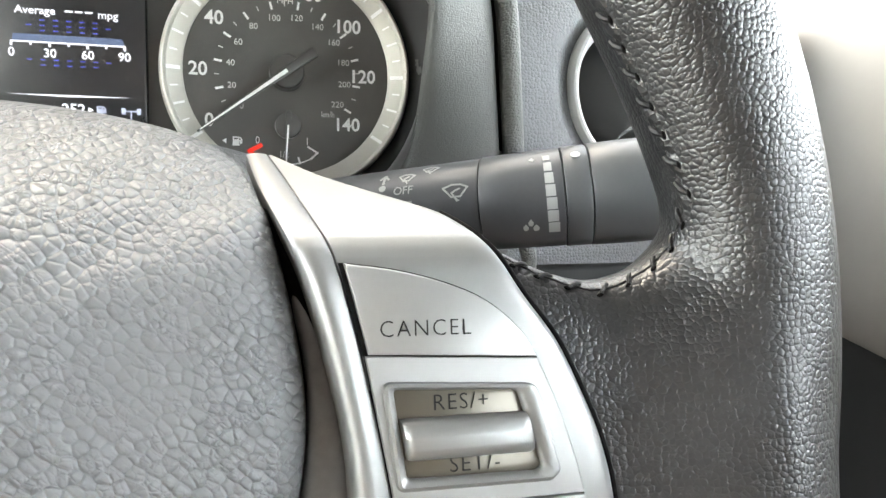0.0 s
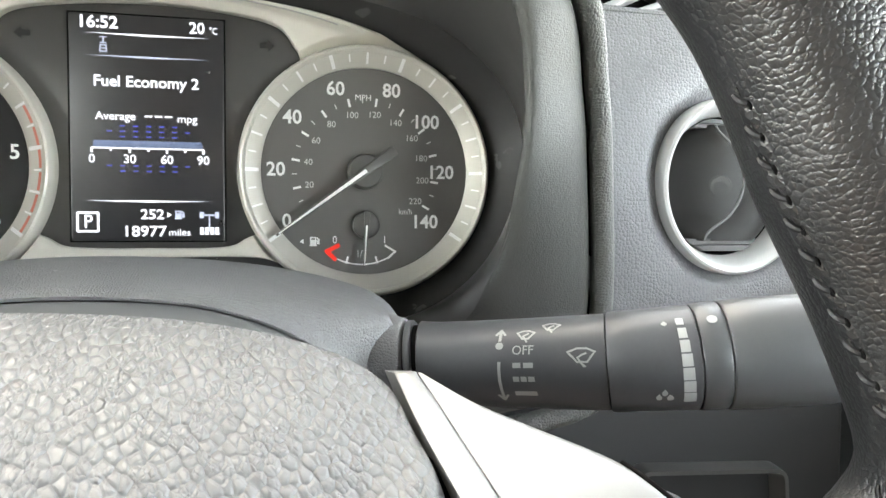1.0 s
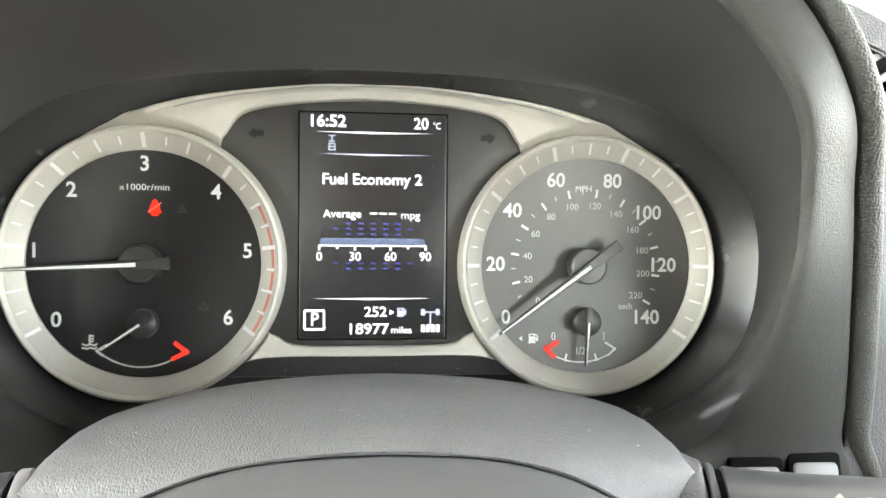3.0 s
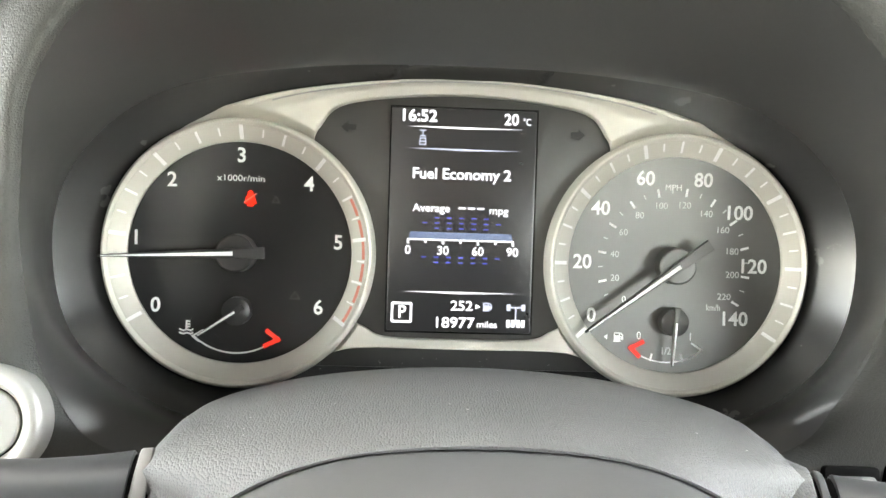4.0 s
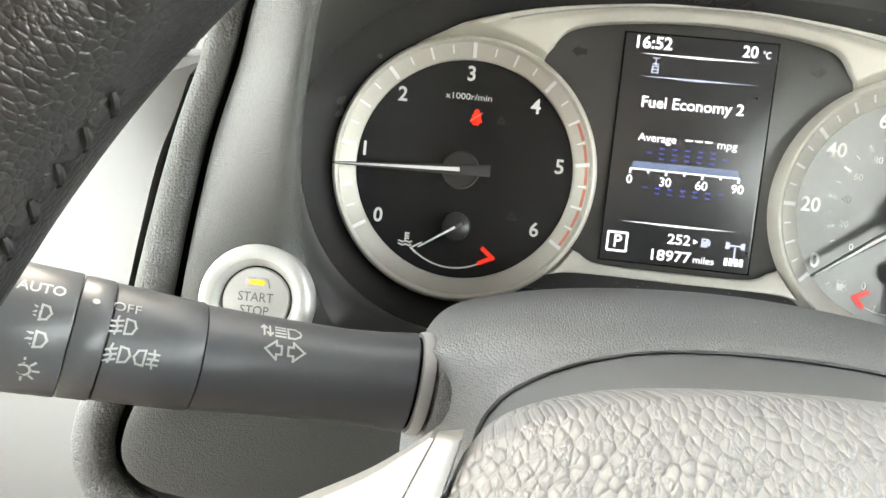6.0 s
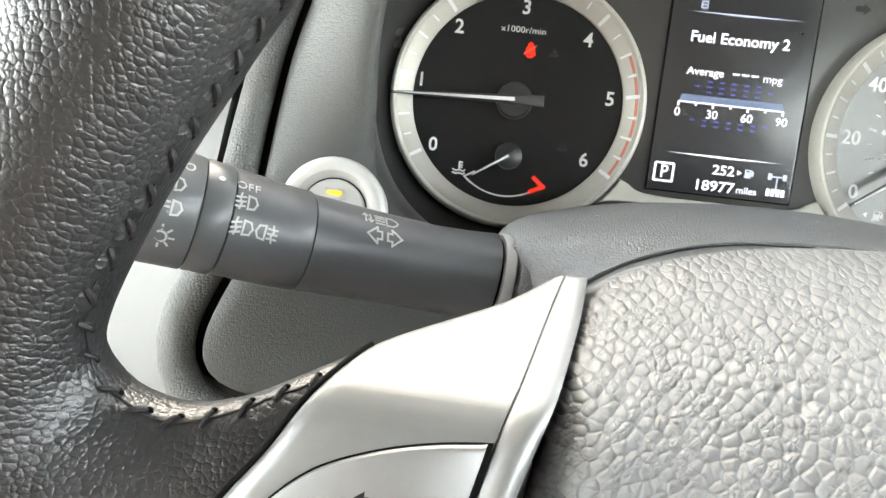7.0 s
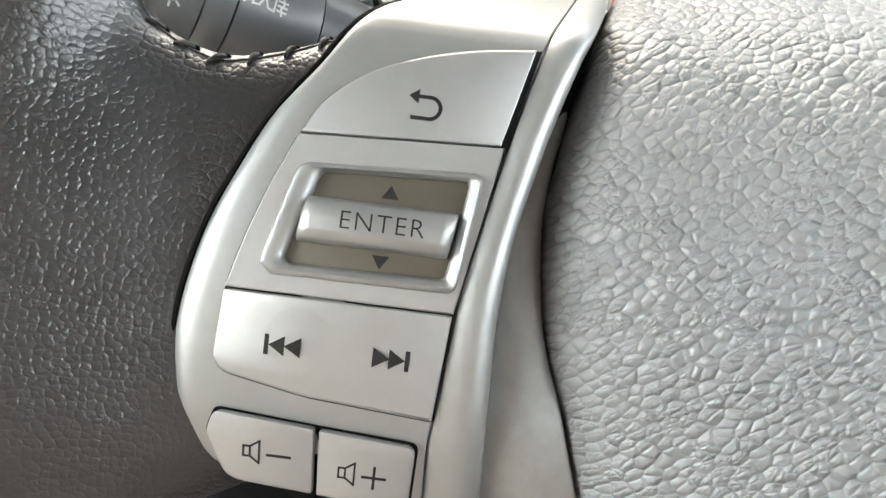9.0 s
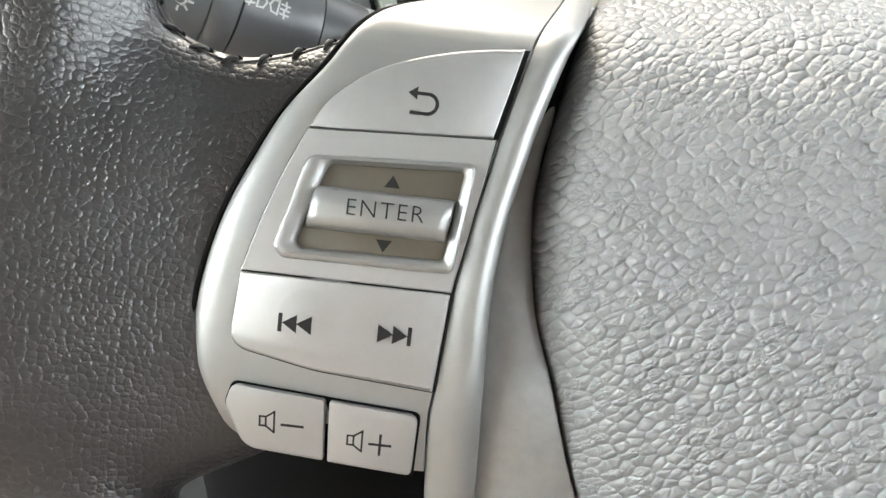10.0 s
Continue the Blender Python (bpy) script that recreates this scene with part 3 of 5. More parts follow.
glyph("vehicle_symbol", strokes([[(-1.4, 3.2), (1.4, 3.2)], [(0, 3.2), (0, 0.6)], [(-1.2, 0.6), (1.2, 0.6)], [(-1.2, -0.4), (1.2, -0.4), (1.4, -3.2), (-1.4, -3.2), (-1.2, -0.4)], [(-1, -1.8), (1, -1.8)]], 0.5, HD, (-18.8, 36.7)), LCD_SOFT)
glyph("title_lettering", lettering("Fuel Economy 2", 5.0, (-0.6, 20.2), HD, 1.01, bold=0.11))
glyph("average_lettering", lettering("Average", 3.6, (-14.0, 4.6), HD, 1.03, bold=0.05))
for x in (0.0, 4.3, 8.6):
    glyph("dash_mark", flat([(-1.6, -0.4), (1.6, -0.4), (1.6, 0.4), (-1.6, 0.4)], HD, (x, 5.0)))
glyph("mpg_lettering", lettering("mpg", 3.6, (16.8, 4.2), HD, 1.05))
glyph("scale_line", flat([(-24.6, -10.0), (24.2, -10.0), (24.2, -9.3), (-24.6, -9.3)], HD))
glyph("scale_bar", flat([(-23.8, -9.2), (23.6, -9.2), (23.0, -6.2), (-23.4, -6.2)], HD - 0.02), LCD_BAR, "steel blue bar")
for i in range(7):
    x = -24.2 + i * 8.0
    d = 1.7 if i % 2 == 0 else 1.1
    glyph("scale_tick", flat([(x - 0.5, -10 - d), (x + 0.5, -10 - d), (x + 0.5, -10), (x - 0.5, -10)], HD))
for t, x in (("0", -24.2), ("30", -8.2), ("60", 7.8), ("90", 23.7)):
    glyph("scale_numeral", lettering(t, 4.0, (x, -14.7), HD, 1.0, bold=0.06))
dots = bmesh.new()
for i in range(-3, 4):
    for z in (0.4, -2.0, -4.4, -17.6, -20.0):
        if abs(i) < 3 or z in (-2.0, -17.6):
            flat([(-1.1, -0.25), (1.1, -0.25), (1.1, 0.25), (-1.1, 0.25)], HD, (i * 5.6, z), bm=dots)
glyph("dot_pattern", dots, DOTS).location = (0, 0.0, 0)
glyph("gear_frame", strokes([rounded([(-30.5, -47.4), (-21.9, -47.4), (-21.9, -39.0), (-30.5, -39.0)], 0.8) + [(-30.5, -46.6)]], 1.0, HD))
glyph("gear_lettering", lettering("P", 6.0, (-26.1, -43.2), HD, 0.9, bold=0.08))
glyph("range_lettering", lettering("252", 4.6, (1.2, -39.8), HD, 1.08, bold=0.1))
glyph("range_arrow", flat([(-1.2, 1.2), (-1.2, -1.2), (1.0, 0)], HD, (8.8, -39.8)))
glyph("range_pump", pump((12.6, -39.8), 0.75, HD), LCD_SOFT)
glyph("odometer_lettering", lettering("18977", 4.9, (-2.2, -47.6), HD, 1.12, bold=0.1))
glyph("miles_lettering", lettering("miles", 3.3, (13.0, -48.0), HD, 1.02))
axle = strokes([[(0, 2.6), (0, -4)], [(-3, 3.4), (3, 3.4)], [(-3, -4.2), (3, -4.2)]], 0.7, HD, (26.2, -43.2))
for x, z in ((-3.4, 3.4), (3.4, 3.4)):
    flat([(-0.9, -1.5), (0.9, -1.5), (0.9, 1.5), (-0.9, 1.5)], HD, (26.2 + x, -43.2 + z), bm=axle)
glyph("axle_symbol", axle, LCD_SOFT, "blue drive axle symbol")
wheels = bmesh.new()
for x in (-3.4, -1.2, 1.2, 3.4):
    flat([(-0.8, -1.7), (0.8, -1.7), (0.8, 1.7), (-0.8, 1.7)], HD - 0.02, (26.2 + x, -47.2), bm=wheels)
glyph("wheel_symbol", wheels)
for s in (-1, 1):
    pts = [(s * x, z) for x, z in ((3.6, 0), (0.4, 2.8), (0.4, 1.3), (-3.2, 1.3), (-3.2, -1.3), (0.4, -1.3), (0.4, -2.8))]
    part("unlit_turn_arrow", flat(pts, -3.45, (s * 52.5, 40.6)), GHOST, cluster, "unlit turn arrow")


# ---- binnacle round the cluster ----
def mirrored(half, left=None):
    """A closed loop from the half from the top middle to the bottom middle; left: the same on the left, where it differs."""
    other = [(-x, y, z) for x, y, z in (left or half)]
    return list(half) + other[-2:0:-1]


A_LOOP = spline(mirrored([(0, 4, 60), (60, 4, 55.5), (110, 4, 44), (147, 4, 18), (159, 4, -18), (148, 4, -54), (112, 4, -77), (60, 4, -79), (0, 4, -76)]), 12, True)
B_LOOP = spline(mirrored([(0, -14, 66), (70, -14, 63), (128, -15, 51), (163, -16, 23), (174, -17, -14), (163, -16, -58), (120, -14, -88), (60, -14, -92), (0, -14, -90)]), 12, True)
C_LOOP = spline(mirrored([(0, -80, 108), (72, -82, 100), (120, -87, 76), (144, -92, 42), (152, -86, 8), (152, -78, -25), (148, -56, -64), (122, -45, -94), (0, -44, -104)],
                         [(0, -80, 108), (72, -82, 100), (120, -87, 76), (144, -92, 42), (151, -88, 8), (153, -82, -25), (149, -70, -64), (122, -58, -94), (0, -48, -104)]), 12, True)
D_LOOP = spline(mirrored([(0, -82, 128), (88, -84, 117), (142, -88, 86), (168, -88, 45), (181, -72, 12), (188, -62, -24), (195, -48, -84), (188, -42, -124), (0, -46, -140)],
                         [(0, -82, 128), (88, -84, 117), (142, -87, 86), (168, -86, 42), (180, -76, 8), (189, -74, -26), (194, -80, -84), (195, -84, -150), (0, -50, -158)]), 12, True)
binnacle = thing("instrument_binnacle", CL, "dark grey moulded binnacle round the instrument cluster", "dashboard trim")
mixed = lambda a, b, t, dy=0.0: [p + (q - p) * t + Vector((0, dy, 0)) for p, q in zip(a, b)]  # noqa: E731
rows = [[Vector((p.x * s, -16.5 - 0.105 * (p.z + 14) * s, -14 + (p.z + 14) * s)) for p in B_LOOP] for s in (1.0, 0.8, 0.6, 0.4, 0.2, 0.02)]
lens = part("cover_lens", loft(rows, closed=True), LENS, cluster, "clear plastic cover lens")
lens.visible_shadow = False
part("cluster_surround", loft([mixed(A_LOOP, B_LOOP, t) for t in (-0.04, 0, 0.3, 0.6, 0.9, 1.0)], closed=True), SURROUND, binnacle, "dark satin surround behind the lens")
part("tunnel", loft([mixed(B_LOOP, C_LOOP, t, 1.5 * math.sin(math.pi * t)) for t in np.linspace(0, 0.97, 12)], closed=True), TUNNEL, binnacle, "near-black sloping inner walls of the binnacle")
rows = [mixed(C_LOOP, D_LOOP, t, dy) for t, dy in ((-0.02, 3.0), (0.0, 1.0), (0.04, -1.0), (0.10, -2.2), (0.2, -2.8), (0.35, -3.0), (0.5, -2.8), (0.7, -2.0), (0.85, -1.0), (0.95, 0.0), (0.99, 1.2), (1.0, 3.0), (1.0, 30.0))]
part("face", loft(rows, closed=True), BEZEL, binnacle, "dark grey fine-grained front face")

# soft roll outside the binnacle's seam
roll = thing("dash_edge_roll", CL, "soft grained dark grey padding along the binnacle seam", "dashboard trim")


def roll_ring():
    out, m = [], len(D_LOOP)
    for i, p in enumerate(D_LOOP):
        d = D_LOOP[(i + 1) % m] - D_LOOP[i - 1]
        side = Vector((d.z, 0, -d.x)).normalized()
        if side.dot(Vector((p.x, 0, p.z + 30))) < 0:
            side = -side
        w = 8.4 if p.x > 0 else 9.5 + max(0, min(1, -p.z / 100)) * 4.0
        c = p + side * (w * 0.55 + (3.0 if p.x > 0 else 4.2)) + Vector((0, 4.0, 0))
        out.append([c + side * (w * 0.58 * math.cos(radians(a))) + Vector((0, -6.5 * math.sin(radians(a)), 0)) for a in range(-70, 251, 16)])
    return loft(out + [out[0]])


part("padding_roll", roll_ring(), ROLL, roll)
# black sheet laid 9 mm back for the shade in the seam
part("seam_shadow_gap", loft([[p + Vector((0, 9, 0)) for p in D_LOOP], [p + Vector((math.copysign(8, p.x) if abs(p.x) > 5 else 0, 9, 0)) for p in D_LOOP]], closed=True), BLACK, roll, "black sheet for the shade in the seam")

# ---- start button ----
START = CL @ pose(-0.1635, -0.083, -0.0745, -8, 0, 4)
start = thing("start_button", START, "silver engine start button with a lit amber lamp", "button")
part("bezel_ring", lathe([(20.3, -8), (20.3, 0.6), (19.6, 2.0), (17.6, 2.9), (15.0, 2.2), (13.2, -0.6), (12.6, -1.6)], n=72), STARTSILVER, start, "satin silver ring")
# black ring drawn for the shade round the cap
part("shadow_gap", lathe([(13.0, -2.6), (11.0, -2.6)], n=60), BLACK, start)
cap = part("button_cap", lathe([(12.0, -4), (12.0, -0.6), (11.5, 0.0), (0.01, 0.7)], n=60), STARTSILVER, start, "pale silver button cap")
part("lamp_window", plate(rounded([(-5.0, 4.4), (5.0, 4.4), (3.6, 8.4), (-3.6, 8.4)], 1.2), 0.2, 0.85, 0.2), LEVER_PRINT, cap, "grey lamp window")
part("lamp", plate(rounded([(-2.8, 5.8), (2.8, 5.8), (2.8, 7.4), (-2.8, 7.4)], 0.5), 0.5, 1.1, 0.1), AMBER, cap, "lit amber lamp")
part("lettering", lettering("START", 3.4, (0, 1.2), 0.75, 0.92), START_PRINT, cap)
part("lettering", lettering("STOP", 3.4, (0, -3.6), 0.75, 0.92), START_PRINT, cap)
part("lettering", lettering("ENGINE", 2.2, (0, -7.4), 0.65, 0.9), START_PRINT, cap)

# ---- switches low on the binnacle ----
switch = thing("dash_switch", CL @ pose(0.180, -0.0475, -0.1035, -10, 0, -2), "small grey rocker switch in a black recess", "switch", "dash switches")
part("recess", plate(rounded([(-11, -12), (11, -12), (11, 10), (-11, 10)], 2), -6, 4.6, 0.6), BLACK, switch)
part("rocker", bent(plate(rounded([(-9.4, -10), (9.4, -10), (9.4, 6.5), (-9.4, 6.5)], 2.5), 3, 6.5, 1.2), lambda c: Vector((c.x, c.y + 0.012 * (c.z + 3) ** 2, c.z))), SLAT, switch, "light grey rocker")
copy_thing(switch, CL @ pose(0.1545, -0.0485, -0.1045, -10, 0, -2))

# ---- steering column cover ----
column = thing("steering_column_cover", CL, "black grained plastic steering column cover", "column cover")


def column_arch(y, half):
    pts = [(x, y, z) for x, z in half]
    return spline([(-x, yy, z) for x, yy, z in pts[:0:-1]] + pts, 8)


def shell_half(top, wide, low=-170):
    return [(0, top), (46, top - 2.8), (80, top - 9.5), (97, top - 17), (wide, top - 30), (wide + 2, top - 62), (wide - 2, low + 20), (wide - 20, low)]


LIP = [(0, -62.6), (30, -64.6), (50, -69.2), (66, -76.4), (77, -85.5), (82, -100), (83, -140), (76, -168)]
inside = lambda d: [(max(0, x - d * min(1, x / 60)), z - d * (1 - 0.7 * min(1, x / 82))) for x, z in LIP]  # noqa: E731
rows = [column_arch(y, shell_half(top, wide)) for y, top, wide in ((-8, -68, 100), (-30, -62, 101), (-55, -57.2, 102), (-70, -55.2, 103), (-85, -54.4, 103), (-100, -55.6, 103), (-112, -57.8, 101), (-121, -60.0, 96))]
rows += [column_arch(-128.5, [(x * 0.35 + a * 0.65, z * 0.35 + b * 0.65) for (x, z), (a, b) in zip(shell_half(-61, 92), inside(-2.0))]), column_arch(-133, inside(-0.6)), column_arch(-134.4, inside(0.4)), column_arch(-134.2, inside(1.4)), column_arch(-128, inside(2.4))]
part("upper_shell", loft(rows), COLUMN, column)
rows = [column_arch(y, inside(d)) for y, d in ((-126, 1.8), (-140, 2.0), (-165, 2.6), (-185, 4.5), (-205, 10))]
part("inner_shroud", loft(rows), HUB, column, "smooth dark shroud behind the wheel hub")
rng = random.Random(4)
specks = bmesh.new()
for _ in range(50):
    x, t = rng.uniform(-85, 85), rng.uniform(0, 1)
    y = -128 + 95 * t
    z = -55.0 - 0.00165 * x * x - 0.0018 * max(0, -y - 85) ** 2 - 0.004 * max(0, y + 60) ** 2
    a, w, d = rng.uniform(0, 3), rng.uniform(0.08, 0.22), rng.uniform(0.1, 0.5)
    u = Vector((math.cos(a) * d, math.sin(a) * d, 0))
    s = Vector((-math.sin(a) * w, math.cos(a) * w, 0))
    c = Vector((x, y, z + 0.35))
    hi = [specks.verts.new(c + q) for q in (u, s, -u, -s)]
    lo = [specks.verts.new(c + q * 0.9 + Vector((0, 0, -0.12))) for q in (u, s, -u, -s)]
    specks.faces.new(hi)
    for i in range(4):
        specks.faces.new((lo[i], lo[(i + 1) % 4], hi[(i + 1) % 4], hi[i]))
part("dust_specks", specks, PRINT_DIM, column, "pale dust specks", kind="stuff")


# ---- levers ----
def lever(name, sign, label):
    """A column lever along an axis from the column, with its collar, sleeve and turning end; returns the thing and a map for symbols."""
    ob = thing(name, CL, label, "lever", "column levers")
    right = [(96, -112, -90), (112, -126, -87.6), (132, -141, -85), (156, -156, -82.4), (188, -168, -79.0), (222, -180, -75.5)]
    left = [(96, -109, -89.5), (112, -120, -86.8), (132, -132, -83.6), (158, -146.5, -79.4), (180, -159.5, -74.6), (222, -183, -66)]
    axis = spline(right if sign > 0 else left, 8)
    span = [(p - axis[0]).length for p in axis]

    def at(s):
        i = max(0, min(len(span) - 2, next((j for j, v in enumerate(span) if v > s), len(span)) - 1))
        t = (s - span[i]) / (span[i + 1] - span[i])
        p, d = axis[i].lerp(axis[i + 1], t), (axis[i + 1] - axis[i]).normalized()
        up = (Vector((0, 0, 1)) - d * d.z).normalized()
        return p, d, up, d.cross(up)

    def skin(s, a, radius):
        """Point on the lever s mm out, a degrees round: 0 faces the driver, 90 up; the root is cut at a slant."""
        s += 5.5 * math.cos(radians(a)) * max(0.0, 1 - max(0.0, s - 10) / 26)
        p, d, up, away = at(s)
        q = p + (up * math.sin(radians(a)) * radius + away * math.cos(radians(a)) * radius * (1 if away.y < 0 else -1))
        return Vector((sign * q.x, q.y, q.z))

    def body(profile, n=48):
        return loft([[skin(s, 360 * k / n, r) for k in range(n)] for s, r in profile], closed=True)

    def radius_at(s):
        return float(np.interp(s, [0, 8, 20, 32, 50, 66, 76, 110, 150], [15.8, 15.3 if sign < 0 else 14.3, 14.1 if sign < 0 else 13.5, 13.4, 13.5, 13.9, 14.1, 15.2, 15.6]))

    root = 8.6 if sign < 0 else 12.6
    ring = (root - 1.3, root - 5.6) if sign < 0 else (root - 2.4, root - 5.0)
    sleeve = part("sleeve", body([(root - 0.3, 12.0), (root - 0.1, radius_at(root) - 0.6), (root + 0.4, radius_at(root))] + [(s, radius_at(s)) for s in (14.5, 20, 26, 32, 40, 48, 56, 64, 70, 71.6, 72.2)] + [(72.4, 13.4)]), LEVER, ob, "tapered black inner sleeve")
    part("end_sleeve", body([(72.5, 13.4), (72.6, 14.2), (73.0, 14.5), (80, 14.6), (88, 14.8), (94.9, 14.9), (95.2, 14.6), (95.3, 14.0)]), LEVER, ob)
    part("index_band", body([(95.4, 14.0), (95.5, 14.9), (95.9, 15.2), (102.2, 15.3), (102.7, 15.0), (102.8, 14.3)]), LEVER_END, ob)
    part("turning_knob", body([(102.9, 14.3), (103.1, 15.2), (103.5, 15.5), (114, 15.7), (130, 15.6), (136, 14.6), (139, 12.0), (140, 0.1)]), LEVER_END, ob, "ribless turning end knob")
    r = radius_at(root)
    part("collar", body([(ring[1], r - 1.5), (ring[1] + 0.2, r + 0.2), (ring[1] + 0.7, r + 0.6), (ring[0] - 0.7, r + 0.5), (ring[0] - 0.1, r), (ring[0], r - 2)]), COLLAR if sign < 0 else LEVER_END, ob, "pale grey collar ring" if sign < 0 else "dark collar ring")
    part("boot", body([(-6, r - 1.2), (root + 0.6, r - 1.2), (root + 0.8, 9)]), BLACK, ob, "black recess at the root")
    part("lever_boss", body([(-27, 19.6), (-20, 20.3), (-14, 20), (-8, 19.2), (-3, 18.2), (ring[1] - 2.6, r + 1.6), (ring[1] - 1.4, r + 1.2), (ring[1] - 1.0, r + 0.6), (ring[1] - 0.9, r - 2)]), COLUMN, column, "flared grained boss round the lever root")

    def wrap(bm, s0, a0, r_add=0.12):
        """Lays a flat symbol, x along the lever as seen, z up, onto the skin at s0 mm and a0 degrees."""
        for i, axis_no in ((0, (1, 0, 0)), (2, (0, 0, 1))):
            cuts = [v.co[i] for v in bm.verts]
            for q in np.arange(math.ceil(min(cuts)), max(cuts), 1.0):
                bmesh.ops.bisect_plane(bm, geom=bm.verts[:] + bm.edges[:] + bm.faces[:], dist=1e-4, plane_co=Vector(axis_no) * float(q), plane_no=axis_no)
        for v in bm.verts:
            x, z, h = v.co.x, v.co.z, -v.co.y
            s = s0 + sign * x
            r = (radius_at(s) if s < 72 else 14.6 + (s - 73) * 0.016 if s < 95.3 else 15.5) + r_add
            v.co = skin(s, a0 + math.degrees(z / r), r + h)
        return bm

    return ob, sleeve, wrap


ind, ind_sleeve, wrap_l = lever("indicator_lever", -1, "black plastic indicator and headlamp lever with white symbols")
sym = lambda bm, s, a, parent, wrap, name="symbol": part(name, wrap(bm, s, a), LEVER_PRINT, parent)  # noqa: E731
hollow = [(-4.4, 0), (-1.4, 2.6), (-1.4, 1.2), (0.0, 1.2), (0.0, -1.2), (-1.4, -1.2), (-1.4, -2.6), (-4.4, 0)]
sym(strokes([[(x - 0.9, z) for x, z in hollow]], 0.55, 0), 51.8, 32, ind_sleeve, wrap_l, "turn_arrow_symbol")
sym(strokes([[(-x + 0.9, z) for x, z in hollow]], 0.55, 0), 51.8, 32, ind_sleeve, wrap_l, "turn_arrow_symbol")
sym(strokes([[(-5.2, -1.6), (-5.2, 1.6)], [(-5.9, 0.8), (-5.2, 1.7), (-4.5, 0.8)], [(-3.6, -1.6), (-3.6, 1.6)], [(-4.3, -0.8), (-3.6, -1.7), (-2.9, -0.8)], [(-2, -1.6), (0.6, -1.6)], [(-2, -0.5), (0.6, -0.5)], [(-2, 0.6), (0.6, 0.6)], [(-2, 1.6), (0.6, 1.6)],
             [(1.4, -1.7), (3.2, -1.7), (4.6, -0.8), (4.9, 0), (4.6, 0.8), (3.2, 1.7), (1.4, 1.7), (1.4, -1.7)]], 0.5, 0), 52.3, 56, ind_sleeve, wrap_l, "headlamp_flash_symbol")


def fog(flip=1, rear=False):
    bm = strokes([[(flip * x, z) for x, z in ((0.3, -1.9), (0.3, 1.9), (1.9, 1.6), (2.6, 0), (1.9, -1.6), (0.3, -1.9))]] + [[(flip * -0.5, z), (flip * -2.8, z - (0 if rear else 0.6))] for z in (1.3, 0, -1.3)] + [[(flip * -1.6, 2.2), (flip * -1.9, 0.7), (flip * -1.4, -0.6), (flip * -1.8, -2.2)]], 0.5, 0)
    return bm


sym(lettering("OFF", 2.6, (0, 0), 0, 1.0), 92.6, 47, ind, wrap_l, "off_lettering")
sym(fog(), 92.4, 29, ind, wrap_l, "front_fog_symbol")
sym(fog(), 92.3, 3, ind, wrap_l, "front_fog_symbol")
sym(fog(-1, True), 86.2, 3, ind, wrap_l, "rear_fog_symbol")
sym(flat(arc((0, 0), 0.8, 0, 340, 14), 0), 99.4, 47, ind, wrap_l, "index_dot")
sym(lettering("AUTO", 2.9, (0, 0), 0, 0.9, bold=0.06), 111, 50, ind, wrap_l, "auto_lettering")
sym(strokes([[(0.6, -1.8), (0.6, 1.8), (2.0, 1.5), (2.8, 0), (2.0, -1.5), (0.6, -1.8)], [(-0.4, 1.0), (-2.6, 2.0)], [(-0.4, 0), (-2.8, 0)], [(-0.4, -1.0), (-2.6, -2.0)]], 0.5, 0), 110.5, 28, ind, wrap_l, "side_lamp_symbol")
sym(strokes([arc((0, 0), 1.5, 0, 360, 14)] + [[(2.2 * math.sin(a), 2.2 * math.cos(a)), (3.2 * math.sin(a), 3.2 * math.cos(a))] for a in np.linspace(0, 2 * math.pi, 9)[:-1]], 0.55, 0), 110.5, -24, ind, wrap_l, "lamp_symbol")
sym(strokes([[(0.4, -1.8), (0.4, 1.8), (2.0, 1.5), (2.8, 0), (2.0, -1.5), (0.4, -1.8)], [(-0.4, 1.3), (-2.8, 1.3)], [(-0.4, 0), (-2.8, 0)], [(-0.4, -1.3), (-2.8, -1.3)]], 0.55, 0), 110, 5, ind, wrap_l, "headlamp_symbol")

wip, wip_sleeve, wrap_r = lever("wiper_lever", 1, "black plastic wiper lever with white symbols")
fan = lambda s=1.0: strokes([[(-3.4 * s, 1.0 * s), (-1.2 * s, 2.0 * s), (1.2 * s, 2.0 * s), (3.4 * s, 1.0 * s), (1.2 * s, -1.8 * s), (-1.2 * s, -1.8 * s), (-3.4 * s, 1.0 * s)], [(0.6 * s, -3.0 * s), (-1.0 * s, -0.6 * s), (0.9 * s, 0.6 * s)]], 0.5, 0)  # noqa: E731
sym(fan(1.0), 66.5, 18, wip_sleeve, wrap_r, "wiper_symbol")
sym(fan(0.75), 51, 46, wip_sleeve, wrap_r, "washer_symbol")
sym(fan(0.72), 58, 58, wip_sleeve, wrap_r, "rear_wash_symbol")
sym(lettering("OFF", 2.8, (0, 0), 0, 0.95), 50.5, 25, wip_sleeve, wrap_r, "off_lettering")
for a, cuts in ((7, ((-3, -0.6), (0.2, 3))), (-10, ((-3.2, -1.4), (-0.9, 0.9), (1.4, 3.2))), (-30, ((-3.3, 3.3),))):
    bm = bmesh.new()
    for x0, x1 in cuts:
        flat([(x0, -0.75), (x1, -0.75), (x1, 0.75), (x0, 0.75)], 0, bm=bm)
    sym(bm, 50.5, a, wip_sleeve, wrap_r, "speed_bar_symbol")
sym(strokes([[(0, -6.4), (-0.2, 0), (0, 5.2)], [(-1.2, -5.2), (0, -6.9), (1.2, -5.2)]], 0.7, 0), 43.5, -12, wip_sleeve, wrap_r, "down_arrow_symbol")
